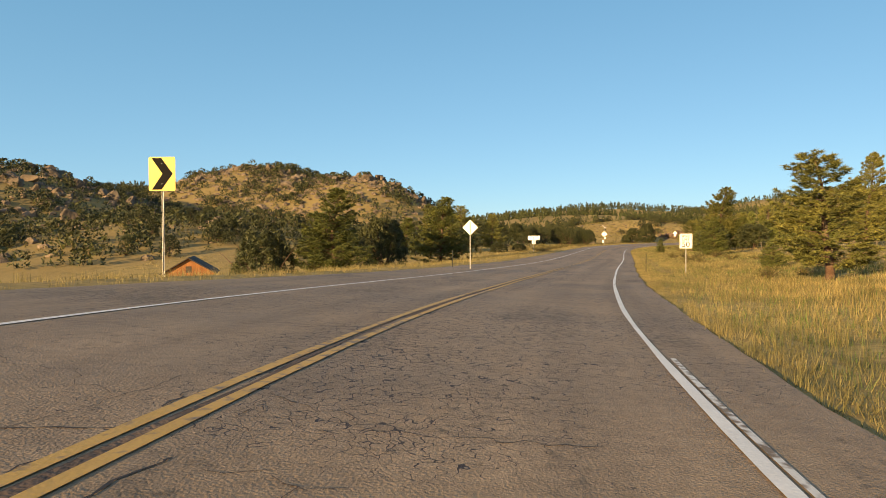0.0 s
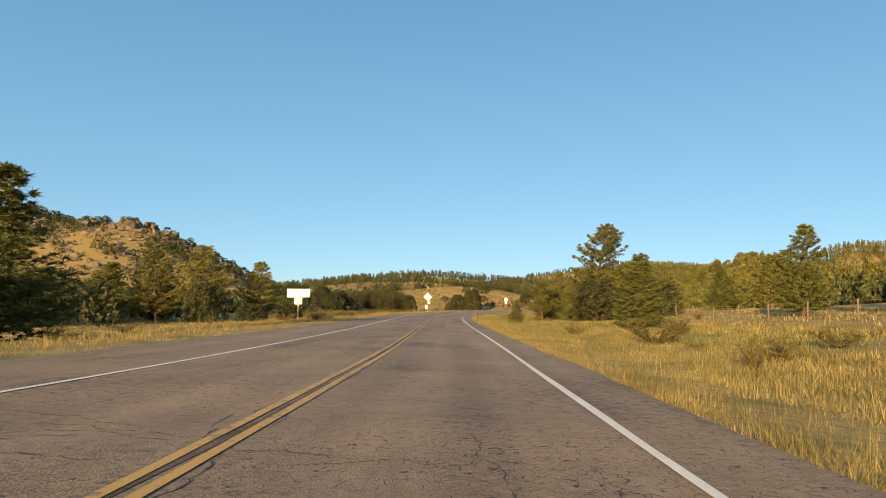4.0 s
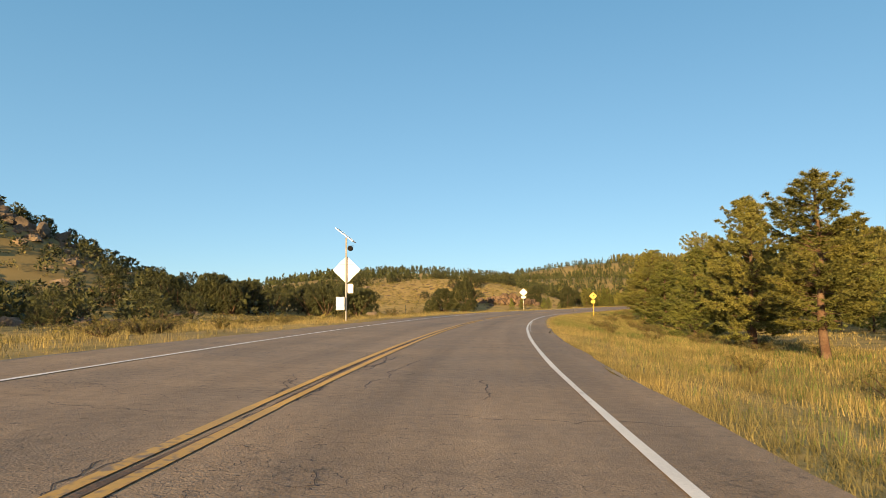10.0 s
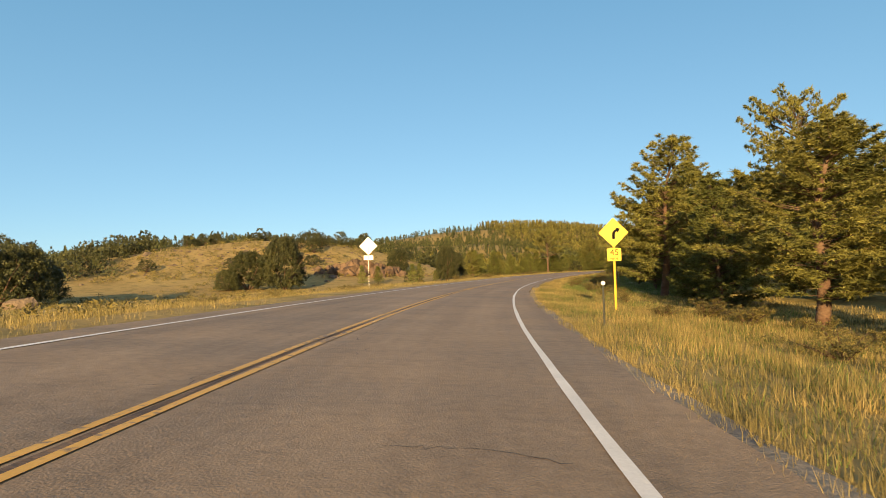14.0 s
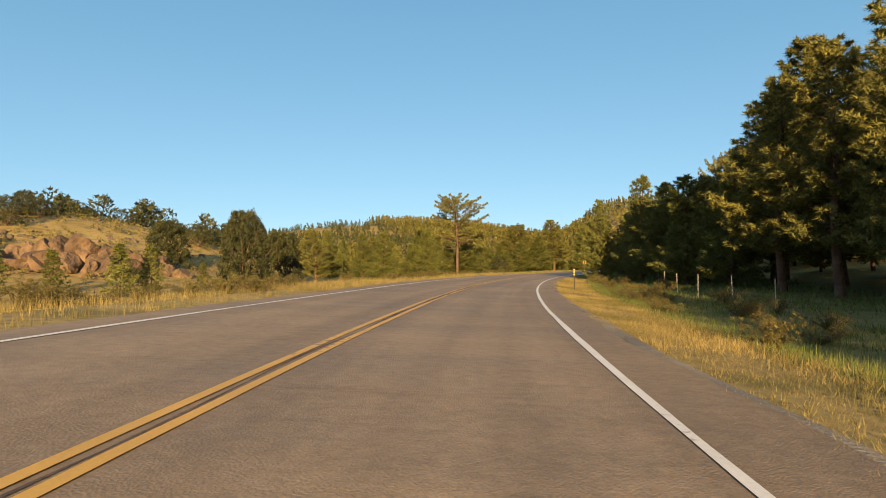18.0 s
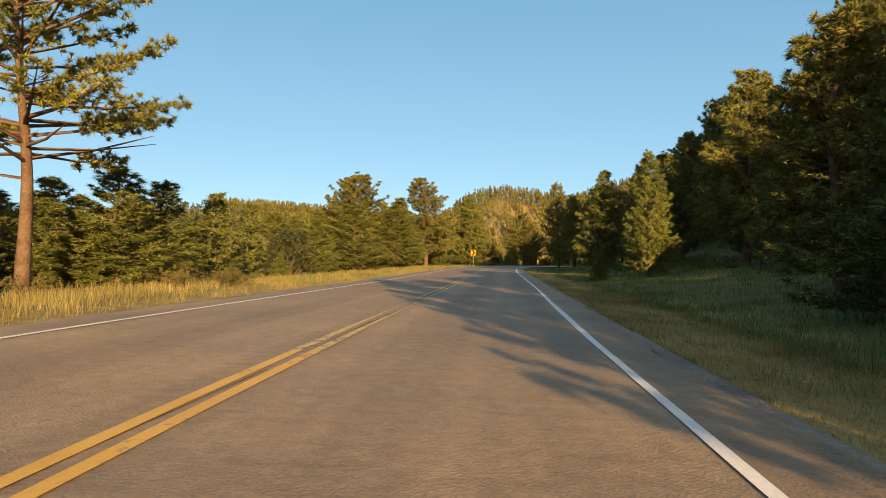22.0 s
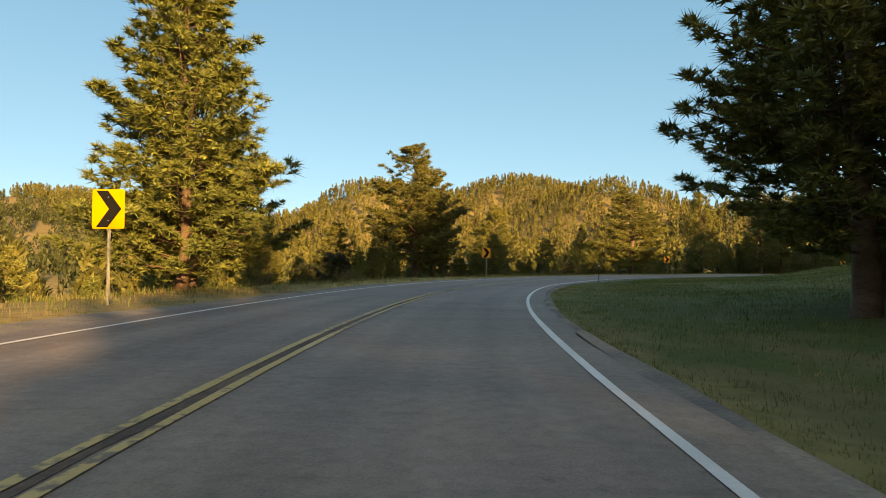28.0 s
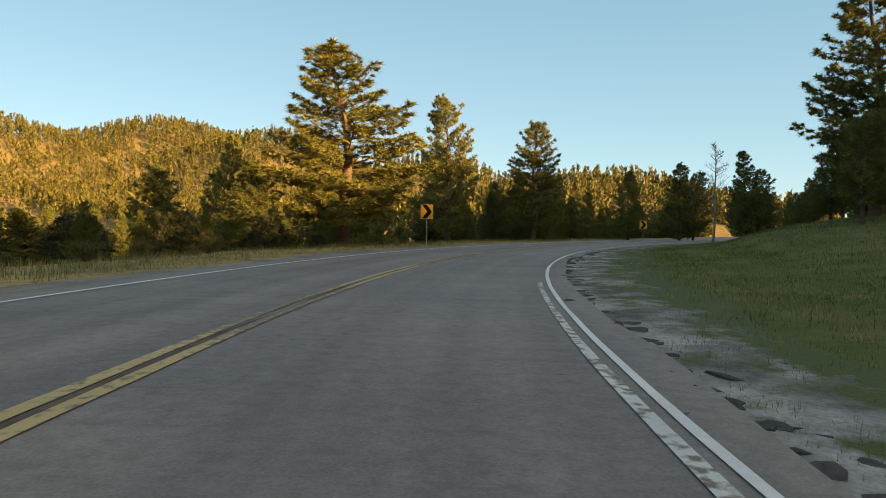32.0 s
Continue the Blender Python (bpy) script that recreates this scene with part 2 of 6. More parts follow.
def worn_paint(name, color, wear):
    """Road paint, worn through to the asphalt in flakes and streaks."""
    m = material(name, color, 0.6, vary=0.12, scale=1.2, fine=30, bump=0.15)
    n, l = m.node_tree.nodes, m.node_tree.links
    b = n["Principled BSDF"]
    co = n.new("ShaderNodeTexCoord").outputs["Object"]
    flakes, spread = n.new("ShaderNodeTexNoise"), n.new("ShaderNodeTexNoise")
    flakes.inputs["Scale"].default_value, flakes.inputs["Detail"].default_value = 9, 6
    spread.inputs["Scale"].default_value, spread.inputs["Detail"].default_value = 0.18, 2
    l.new(co, flakes.inputs["Vector"]), l.new(co, spread.inputs["Vector"])
    s = n.new("ShaderNodeMath")
    s.operation = "MULTIPLY_ADD"
    s.inputs[1].default_value = 0.9
    l.new(spread.outputs[0], s.inputs[0]), l.new(flakes.outputs[0], s.inputs[2])
    ramp = n.new("ShaderNodeMapRange")
    ramp.inputs[1].default_value, ramp.inputs[2].default_value = wear, wear + 0.14
    l.new(s.outputs[0], ramp.inputs[0])
    mix = n.new("ShaderNodeMixRGB")
    mix.inputs[1].default_value = (0.22, 0.158, 0.100, 1)
    l.new(ramp.outputs[0], mix.inputs[0]), l.new(b.inputs["Base Color"].links[0].from_socket, mix.inputs[2]), l.new(mix.outputs[0], b.inputs["Base Color"])
    return m


def ground_material():
    """Dry grass, bare reddish soil and green patches."""
    m = material("dry_grass_ground", (0.44, 0.330, 0.122), 0.95, vary=0.34, scale=0.09, fine=2.6, bump=0.35, second=(0.34, 0.245, 0.090), spec=0.1, dist=0.12)
    n, l = m.node_tree.nodes, m.node_tree.links
    b = n["Principled BSDF"]
    co = n.new("ShaderNodeTexCoord").outputs["Object"]
    at = n.new("ShaderNodeAttribute")
    at.attribute_name = "lush"
    col = b.inputs["Base Color"].links[0].from_socket
    for scale, lo, hi, tint, gain in ((0.035, 0.50, 0.62, (0.30, 0.22, 0.105), 0.5), (0.45, 0.50, 0.66, (0.17, 0.145, 0.052), 0.75), (5.0, 0.48, 0.66, (0.19, 0.14, 0.058), 0.65)):
        t, r, mx = n.new("ShaderNodeTexNoise"), n.new("ShaderNodeMapRange"), n.new("ShaderNodeMixRGB")
        t.inputs["Scale"].default_value, t.inputs["Detail"].default_value = scale, 5
        r.inputs[1].default_value, r.inputs[2].default_value, r.inputs[4].default_value = lo, hi, gain
        mx.inputs[2].default_value = (*tint, 1)
        l.new(co, t.inputs["Vector"]), l.new(t.outputs[0], r.inputs[0]), l.new(r.outputs[0], mx.inputs[0])
        l.new(col, mx.inputs[1])
        col = mx.outputs[0]
    hill, dull = n.new("ShaderNodeAttribute"), n.new("ShaderNodeMixRGB")
    hill.attribute_name = "hill"
    dull.inputs[2].default_value = (0.255, 0.192, 0.080, 1)
    l.new(hill.outputs["Fac"], dull.inputs[0]), l.new(col, dull.inputs[1])
    col = dull.outputs[0]
    bare, patchy, soil, rim = n.new("ShaderNodeAttribute"), n.new("ShaderNodeTexNoise"), n.new("ShaderNodeMixRGB"), n.new("ShaderNodeMath")
    bare.attribute_name = "bare"
    patchy.inputs["Scale"].default_value, patchy.inputs["Detail"].default_value = 0.7, 6
    rim.operation, rim.use_clamp = "MULTIPLY", True
    patch_ = n.new("ShaderNodeMapRange")
    patch_.inputs[1].default_value, patch_.inputs[2].default_value = 0.36, 0.50
    soil.inputs[2].default_value = (0.270, 0.140, 0.066, 1)
    l.new(co, patchy.inputs["Vector"]), l.new(patchy.outputs[0], patch_.inputs[0]), l.new(patch_.outputs[0], rim.inputs[0]), l.new(bare.outputs["Fac"], rim.inputs[1])
    l.new(rim.outputs[0], soil.inputs[0]), l.new(col, soil.inputs[1])
    col = soil.outputs[0]
    green = n.new("ShaderNodeMixRGB")
    turf, tn, tr_ = n.new("ShaderNodeMixRGB"), n.new("ShaderNodeTexNoise"), n.new("ShaderNodeMapRange")
    tn.inputs["Scale"].default_value, tn.inputs["Detail"].default_value = 0.55, 7
    tr_.inputs[1].default_value, tr_.inputs[2].default_value, tr_.inputs[4].default_value = 0.44, 0.62, 0.85
    turf.inputs[1].default_value, turf.inputs[2].default_value = (0.070, 0.100, 0.026, 1), (0.150, 0.132, 0.058, 1)
    l.new(co, tn.inputs["Vector"]), l.new(tn.outputs[0], tr_.inputs[0]), l.new(tr_.outputs[0], turf.inputs[0]), l.new(turf.outputs[0], green.inputs[2])
    l.new(at.outputs["Fac"], green.inputs[0]), l.new(col, green.inputs[1]), l.new(green.outputs[0], b.inputs["Base Color"])
    return m


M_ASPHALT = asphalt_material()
M_YELLOW = worn_paint("worn_yellow_road_paint", (0.70, 0.400, 0.075), 0.74)
M_YELLOW_PALE = worn_paint("pale_yellow_road_paint", (0.62, 0.43, 0.15), 0.80)
M_YELLOW_OLD = worn_paint("cracked_yellow_road_paint", (0.58, 0.350, 0.085), 0.76)
M_WHITE = worn_paint("worn_white_road_paint", (0.82, 0.78, 0.70), 0.58)
M_WHITE_OLD = worn_paint("flaked_old_white_paint", (0.72, 0.68, 0.60), 0.86)
M_GROUND = ground_material()
M_TAR = material("crack_tar", (0.060, 0.047, 0.038), 0.7, vary=0.3, scale=2, fine=30)
M_JOINT = material("ragged_joint_asphalt", (0.185, 0.122, 0.078), 0.85, vary=0.5, scale=1.5, fine=20, bump=0.8, second=(0.09, 0.062, 0.045))
M_GRAVEL = material("grey_gravel", (0.31, 0.26, 0.19), 0.95, vary=0.45, scale=0.8, fine=18, bump=0.9, second=(0.16, 0.145, 0.125))
M_DEBRIS = material("broken_asphalt", (0.085, 0.076, 0.066), 0.9, vary=0.4, scale=2, fine=14, bump=0.5, per_object=0.3)
M_BARK = material("pine_bark", (0.165, 0.110, 0.072), 0.9, vary=0.45, scale=2.5, fine=14, bump=1.0, second=(0.10, 0.055, 0.035), per_object=0.15, dist=0.05)
M_DEADWOOD = material("grey_dead_wood", (0.30, 0.26, 0.21), 0.85, vary=0.3, scale=2, fine=12)
M_PINE = foliage("pine_needles", (0.232, 0.214, 0.050), (0.128, 0.134, 0.036), clear=0.08)
M_YOUNG = foliage("young_pine_needles", (0.190, 0.198, 0.046), (0.110, 0.125, 0.034), clear=0.08)
M_JUNIPER = foliage("juniper_leaves", (0.080, 0.082, 0.028), (0.034, 0.041, 0.016), clear=0.05)
M_WASHED = material("washed_pale_gravel", (0.40, 0.37, 0.32), 0.95, vary=0.5, scale=1.3, fine=22, bump=0.9, second=(0.11, 0.105, 0.085))
def turf_over_gravel(m):
    """Short turf creeping in patches over the gravel, thicker away from the pavement."""
    n, l = m.node_tree.nodes, m.node_tree.links
    b = n["Principled BSDF"]
    at, big, sm, mix = n.new("ShaderNodeAttribute"), n.new("ShaderNodeTexNoise"), n.new("ShaderNodeMath"), n.new("ShaderNodeMixRGB")
    at.attribute_name = "turf"
    big.inputs["Scale"].default_value, big.inputs["Detail"].default_value, big.inputs["Roughness"].default_value = 1.1, 8, 0.68
    l.new(n.new("ShaderNodeTexCoord").outputs["Object"], big.inputs["Vector"])
    sm.operation = "MULTIPLY_ADD"
    sm.inputs[1].default_value = 0.42
    l.new(at.outputs["Fac"], sm.inputs[0]), l.new(big.outputs[0], sm.inputs[2])
    r = n.new("ShaderNodeMapRange")
    r.inputs[1].default_value, r.inputs[2].default_value = 0.60, 0.72
    l.new(sm.outputs[0], r.inputs[0]), l.new(r.outputs[0], mix.inputs[0])
    mix.inputs[2].default_value = (0.085, 0.105, 0.032, 1)
    l.new(b.inputs["Base Color"].links[0].from_socket, mix.inputs[1]), l.new(mix.outputs[0], b.inputs["Base Color"])


turf_over_gravel(M_WASHED)
M_SHRUB = foliage("shrub_leaves", (0.20, 0.16, 0.045), (0.10, 0.095, 0.035))
M_GRASS = foliage("golden_grass", (0.40, 0.305, 0.115), (0.17, 0.150, 0.055), per_object=0, clear=0.35)
M_GREEN = foliage("green_grass", (0.165, 0.200, 0.050), (0.095, 0.128, 0.034), per_object=0, clear=0.35)
# brighter and more golden than the hill needles, to hold the ridge's sunlight
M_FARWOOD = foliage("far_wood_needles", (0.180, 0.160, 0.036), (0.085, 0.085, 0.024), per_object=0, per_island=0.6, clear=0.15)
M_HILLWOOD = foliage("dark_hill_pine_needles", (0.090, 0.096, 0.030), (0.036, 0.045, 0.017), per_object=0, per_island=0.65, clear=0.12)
M_RED_ROCK = material("red_brown_granite", (0.200, 0.132, 0.082), 0.9, vary=0.45, scale=0.9, fine=5.0, bump=1.0, second=(0.085, 0.060, 0.042), per_object=0.3, dist=0.25)
M_ROCK = material("red_granite", (0.22, 0.165, 0.110), 0.9, vary=0.35, scale=0.5, fine=2.5, bump=1.0, second=(0.10, 0.08, 0.06), per_object=0.25, dist=0.3)
M_SIGN_YELLOW = material("yellow_sign_sheeting", (0.84, 0.35, 0.005), 0.45, vary=0.05, scale=1.5, fine=20, bump=0.03, spec=0.5)
M_SIGN_LIME = material("bright_yellow_sign_sheeting", (0.66, 0.47, 0.010), 0.45, vary=0.05, scale=1.5, fine=20, bump=0.03, spec=0.5)
M_SIGN_BLACK = material("black_sign_ink", (0.012, 0.011, 0.010), 0.8, vary=0.2, scale=2, fine=20, bump=0, spec=0.1)
M_SIGN_WHITE = material("white_sign_sheeting", (0.80, 0.77, 0.68), 0.45, vary=0.06, scale=1.5, fine=20, bump=0.03, spec=0.5)
M_ALU = material("bare_aluminium_sign_back", (0.78, 0.76, 0.72), 0.55, metal=0.25, vary=0.10, scale=2, fine=25, bump=0.05)
M_STEEL = material("galvanised_steel", (0.42, 0.41, 0.39), 0.5, metal=0.6, vary=0.2, scale=4, fine=40, bump=0.1)
M_POST_YELLOW = material("yellow_painted_post", (0.72, 0.42, 0.03), 0.55, vary=0.12, scale=4, fine=30)
M_POST_DARK = material("dark_green_steel_post", (0.035, 0.04, 0.032), 0.6, vary=0.2, scale=4, fine=30)
M_WOOD = material("weathered_fence_wood", (0.20, 0.15, 0.10), 0.9, vary=0.3, scale=3, fine=18, bump=0.5)
M_BARN = material("orange_stained_boards", (0.36, 0.155, 0.052), 0.75, vary=0.25, scale=1.2, fine=9, bump=0.3, per_object=0.12)
M_BARN_ROOF = material("dark_shingle_roof", (0.085, 0.065, 0.05), 0.85, vary=0.3, scale=1.0, fine=8, bump=0.6)
M_AMBER = material("amber_reflector", (0.85, 0.30, 0.02), 0.25, vary=0.1, scale=10, fine=60, bump=0.1, spec=0.6)
M_REFLECT = material("white_reflector", (0.85, 0.83, 0.76), 0.25, vary=0.08, scale=10, fine=60, bump=0.1, spec=0.6)
M_SOLAR = material("blue_black_solar_cells", (0.012, 0.018, 0.045), 0.15, vary=0.2, scale=3, fine=20, bump=0, spec=0.6)
M_RED = material("dark_red_lens", (0.25, 0.03, 0.015), 0.3, vary=0.1, scale=8, fine=40, bump=0)


# ---- helpers for building ----
def mesh_of(name, verts, faces, mat=None, smooth=False):
    me = bpy.data.meshes.new(name)
    verts = np.asarray(verts, dtype=np.float32)
    faces = np.asarray(faces, dtype=np.int32)
    k = faces.shape[1]
    me.vertices.add(len(verts)), me.loops.add(faces.size), me.polygons.add(len(faces))
    me.vertices.foreach_set("co", verts.ravel())
    me.loops.foreach_set("vertex_index", faces.ravel())
    me.polygons.foreach_set("loop_start", np.arange(0, faces.size, k, dtype=np.int32))
    me.polygons.foreach_set("loop_total", np.full(len(faces), k, dtype=np.int32))
    me.polygons.foreach_set("use_smooth", np.full(len(faces), smooth, dtype=bool))
    me.update(calc_edges=True)
    if mat:
        me.materials.append(mat)
    return me


def part(name, data, mat, parent, label="", at=None):
    """Links a bmesh or a mesh as one object under a thing or a part."""
    if isinstance(data, bmesh.types.BMesh):
        me = bpy.data.meshes.new(name)
        data.to_mesh(me), data.free()
        me.materials.append(mat)
    else:
        me = data
    ob = new(name, me)
    ob.parent = parent
    if at is not None:
        ob.matrix_basis = at
    if label:
        tagged(ob, label)
    return ob


def box(bm, size, at=(0, 0, 0), turn=None, bevel=0.0):
    m = Matrix.Translation(at) @ (turn or Matrix()) @ Matrix.Diagonal((*size, 1))
    vs = bmesh.ops.create_cube(bm, size=1, matrix=m)["verts"]
    if bevel:
        es = list({e for v in vs for e in v.link_edges})
        bmesh.ops.bevel(bm, geom=es, offset=bevel, segments=2, affect="EDGES")
    return bm


def rod(bm, r1, r2, a, b, n=8):
    a, b = Vector(a), Vector(b)
    m = Matrix.Translation((a + b) / 2) @ (b - a).to_track_quat("Z", "Y").to_matrix().to_4x4()
    bmesh.ops.create_cone(bm, cap_ends=True, segments=n, radius1=r1, radius2=r2, depth=(b - a).length, matrix=m)
    return bm


def plate(bm, outline, thick, y=0.0):
    """An upright plate in the xz plane, facing -y, its front at y."""
    fr = [bm.verts.new((x, y, z)) for x, z in outline]
    bk = [bm.verts.new((x, y + thick, z)) for x, z in outline]
    bm.faces.new(fr), bm.faces.new(bk[::-1])
    for i in range(len(fr)):
        j = (i + 1) % len(fr)
        bm.faces.new((fr[j], fr[i], bk[i], bk[j]))
    return bm


def rounded(w, h, r, n=4):
    pts = []
    for cx, cz, a0 in ((w / 2 - r, h / 2 - r, 0), (-w / 2 + r, h / 2 - r, 90), (-w / 2 + r, -h / 2 + r, 180), (w / 2 - r, -h / 2 + r, 270)):
        pts += [(cx + r * math.cos(radians(a0 + 90 * i / n)), cz + r * math.sin(radians(a0 + 90 * i / n))) for i in range(n + 1)]
    return pts


# ---- the road's line: headings every 15 m, heights and crossfall every 30 m ----
HEADINGS = [24.97, 22.24, 18.13, 12.64, 6.74, 1.06, -1.03, -1.54, -2.43, -1.82, -1.21, -1.6, -1.75, -3.08, -5.51, -8.08, -10.18, -11.9, -13.52, -15.96, -18.47, -20.23, -22.05, -24.13, -26.27, -28.07, -30.14, -32.6, -35.14, -37.86, -40.49, -41.41, -40.71, -40.67, -41.5, -43.09, -46.23, -51.05, -58.08, -66.67, -74.63, -82.7, -91.08, -98.76, -104.16, -106.44, -106.91, -106.73, -106.47, -106.26, -106, -106, -106, -106, -106, -106]
HEIGHTS = [1.48, 1.48, 1.48, 0.68, 0.0, -0.26, -0.37, -0.42, -0.46, -0.57, -0.71, -0.81, -0.81, -0.65, -0.43, -0.22, -0.07, 0.16, 0.37, 0.43, 0.41, 0.41, 0.41, 0.41, 0.41, 0.41, 0.41, 0.41]
BANK = [0.064, 0.064, 0.064, 0.015, 0.009, 0.01, 0.016, 0.036, 0.036, 0.045, 0.051, 0.049, 0.043, 0.035, 0.028, 0.021, 0.005, -0.005, 0.005, 0.007, 0.006, 0.006, 0.006, 0.006, 0.006, 0.006, 0.006, 0.006]
LENGTH = 15.0 * (len(HEADINGS) - 1)
CS = np.arange(0, LENGTH + 0.01, 1.0)
CH = np.radians(np.interp(CS, np.arange(len(HEADINGS)) * 15.0, HEADINGS))
_mid = (CH[1:] + CH[:-1]) / 2
CX = 15.97 + np.r_[0, np.cumsum(-np.sin(_mid))]
CY = -116.45 + np.r_[0, np.cumsum(np.cos(_mid))]
_knots = np.arange(len(HEIGHTS)) * 30.0
_soft = np.hanning(41) / np.hanning(41).sum()
_wide = np.arange(-20, LENGTH + 20.5)
CZ = np.convolve(np.interp(_wide, _knots, HEIGHTS), _soft, "valid")[: len(CS)]
CB = np.convolve(np.interp(_wide, _knots, BANK), _soft, "valid")[: len(CS)]
LANE, LANE_LEFT = 3.60, 3.87
# paved shoulders beyond the edge lines, by distance along the road
def shoulder_right(s):
    return np.interp(s, [0, 80, 250, 380, 520, 560, 598, 634], [1.05, 1.15, 1.05, 0.85, 0.6, 0.5, 0.55, 0.95])
def shoulder_left(s):
    return np.interp(s, [0, 150, 240, 300, 700], [3.4, 3.4, 1.4, 0.9, 0.8])


def on_road(s, u, lift=0.0):
    """The place at s metres along the road and u metres to the right of the double line."""
    h = np.interp(s, CS, CH)
    return np.stack([np.interp(s, CS, CX) + np.cos(h) * u, np.interp(s, CS, CY) + np.sin(h) * u,
                     np.interp(s, CS, CZ) - (u - 2.2) * np.interp(s, CS, CB) + lift], -1)


def road_place(x, y):
    """Distance along the road and to its right of each place."""
    x, y = np.atleast_1d(np.asarray(x, float)), np.atleast_1d(np.asarray(y, float))
    s, u = np.empty(len(x)), np.empty(len(x))
    px, py = CX[::2], CY[::2]
    for a in range(0, len(x), 4000):
        b = slice(a, a + 4000)
        d2 = (x[b, None] - px) ** 2 + (y[b, None] - py) ** 2
        i = d2.argmin(1) * 2
        h = CH[i]
        ahead = -(x[b] - CX[i]) * np.sin(h) + (y[b] - CY[i]) * np.cos(h)
        s[b] = np.clip(CS[i] + ahead, 0, LENGTH)
        side = (x[b] - CX[i]) * np.cos(h) + (y[b] - CY[i]) * np.sin(h)
        u[b] = np.sign(side) * np.sqrt(d2.min(1))
        near = np.abs(ahead) < 1.5
        u[b] = np.where(near, side, u[b])
    return s, u


# heights beside the pavement: beyond its edge by 0, 2, 5, 12, 30 and 80 m
BEYOND = [0, 2, 5, 12, 30, 80]
SIDE_S = [0, 90, 170, 210, 225, 245, 290, 340, 400, 470, 520, 570, 620, 650, 740]
RIGHT = [[-.05, -.25, -.1, .5, 1.6, 3.0], [-.05, -.25, -.1, .5, 1.8, 3.2], [-.05, -.3, -.45, -.2, 1.1, 3.0], [-.05, -.3, -.5, -.5, 1.2, 3.8],
         [-.05, -.35, -.8, -.9, .8, 3.2], [-.05, -.32, -.9, -1.5, -.9, 1.2],
         [-.05, -.25, -.9, -1.9, -2.2, -.5], [-.05, -.2, -.6, -1.2, -1.3, 1.5], [-.05, -.3, -.7, -.4, .6, 2.0], [-.05, -.25, -.2, .6, 3.0, 6.5],
         [-.05, -.2, .0, .9, 3.6, 7.5], [-.05, -.1, -.02, .2, 2.0, 7.0], [-.05, -.05, .0, .25, 3.2, 7.5], [-.05, -.05, .1, 1.9, 5.4, 8.0], [-.05, -.05, .5, 2.4, 5.0, 7.5]]
LEFT = [[-.05, .05, -.2, -1.4, -5.0, -7.5], [-.05, .05, -.2, -1.4, -5.0, -7.5], [-.05, .05, -.1, -.6, -2.2, -3.5], [-.05, .0, -.1, -.45, -1.45, -2.4], [-.05, .0, -.1, -.4, -1.2, -2.0], [-.05, .0, -.13, -.46, -1.2, -2.06],
        [-.05, .0, -.2, -.6, -1.2, -2.2], [-.05, .05, -.2, -.8, -1.4, -2.0], [-.05, .05, -.2, -.8, -1.5, -1.5], [-.05, .05, -.1, -.6, -1.5, -3.0],
        [-.05, .05, .1, -.6, -3.0, -9.0], [-.05, .05, .0, -1.3, -6.0, -14.0], [-.05, .05, .0, -1.0, -5.0, -12.0], [-.05, .05, .0, -1.0, -5.0, -12.0], [-.05, .05, .0, -1.0, -5.0, -12.0]]
# hills: centre, spread along its two axes, turn, height
# the last three are added inside the bend to shade the road and trees
HILLS = [(-199, 286, 62, 62, 0, 47), (-126, 258, 38, 40, 0, 34), (-238, 135, 60, 55, 0, 33), (-10, 640, 150, 85, 0, 33), (0, 870, 260, 130, 0, 48),
         (370, 1110, 270, 150, 0, 77), (18, 376, 46, 27, 0, 15), (235, 830, 120, 90, 0, 42), (650, 940, 110, 90, 0, 86), (825, 866, 110, 110, 0, 108),
         (777, 715, 80, 90, 0, 82), (700, 540, 70, 70, 0, 46), (610, 410, 75, 55, 0, 27), (222, 316, 34, 34, 0, 2), (-420, 420, 140, 160, 0, 46), (-112, 112, 36, 46, 0, 10), (154, 332, 18, 22, 0, 34), (264, 335, 30, 24, 0, 12), (304, 328, 36, 24, 0, 12)]


def lumps(x, y, scale, seed):
    """Smooth uneven ground, about -1 to 1."""
    out = np.zeros_like(x)
    r = np.random.RandomState(seed)
    for i in range(9):
        a, k, ph = r.uniform(0, 6.283), (0.6 + 0.25 * i) / scale, r.uniform(0, 6.283)
        out += np.sin(k * (x * np.cos(a) + y * np.sin(a)) + ph) / (1 + 0.35 * i)
    return out / 3.0


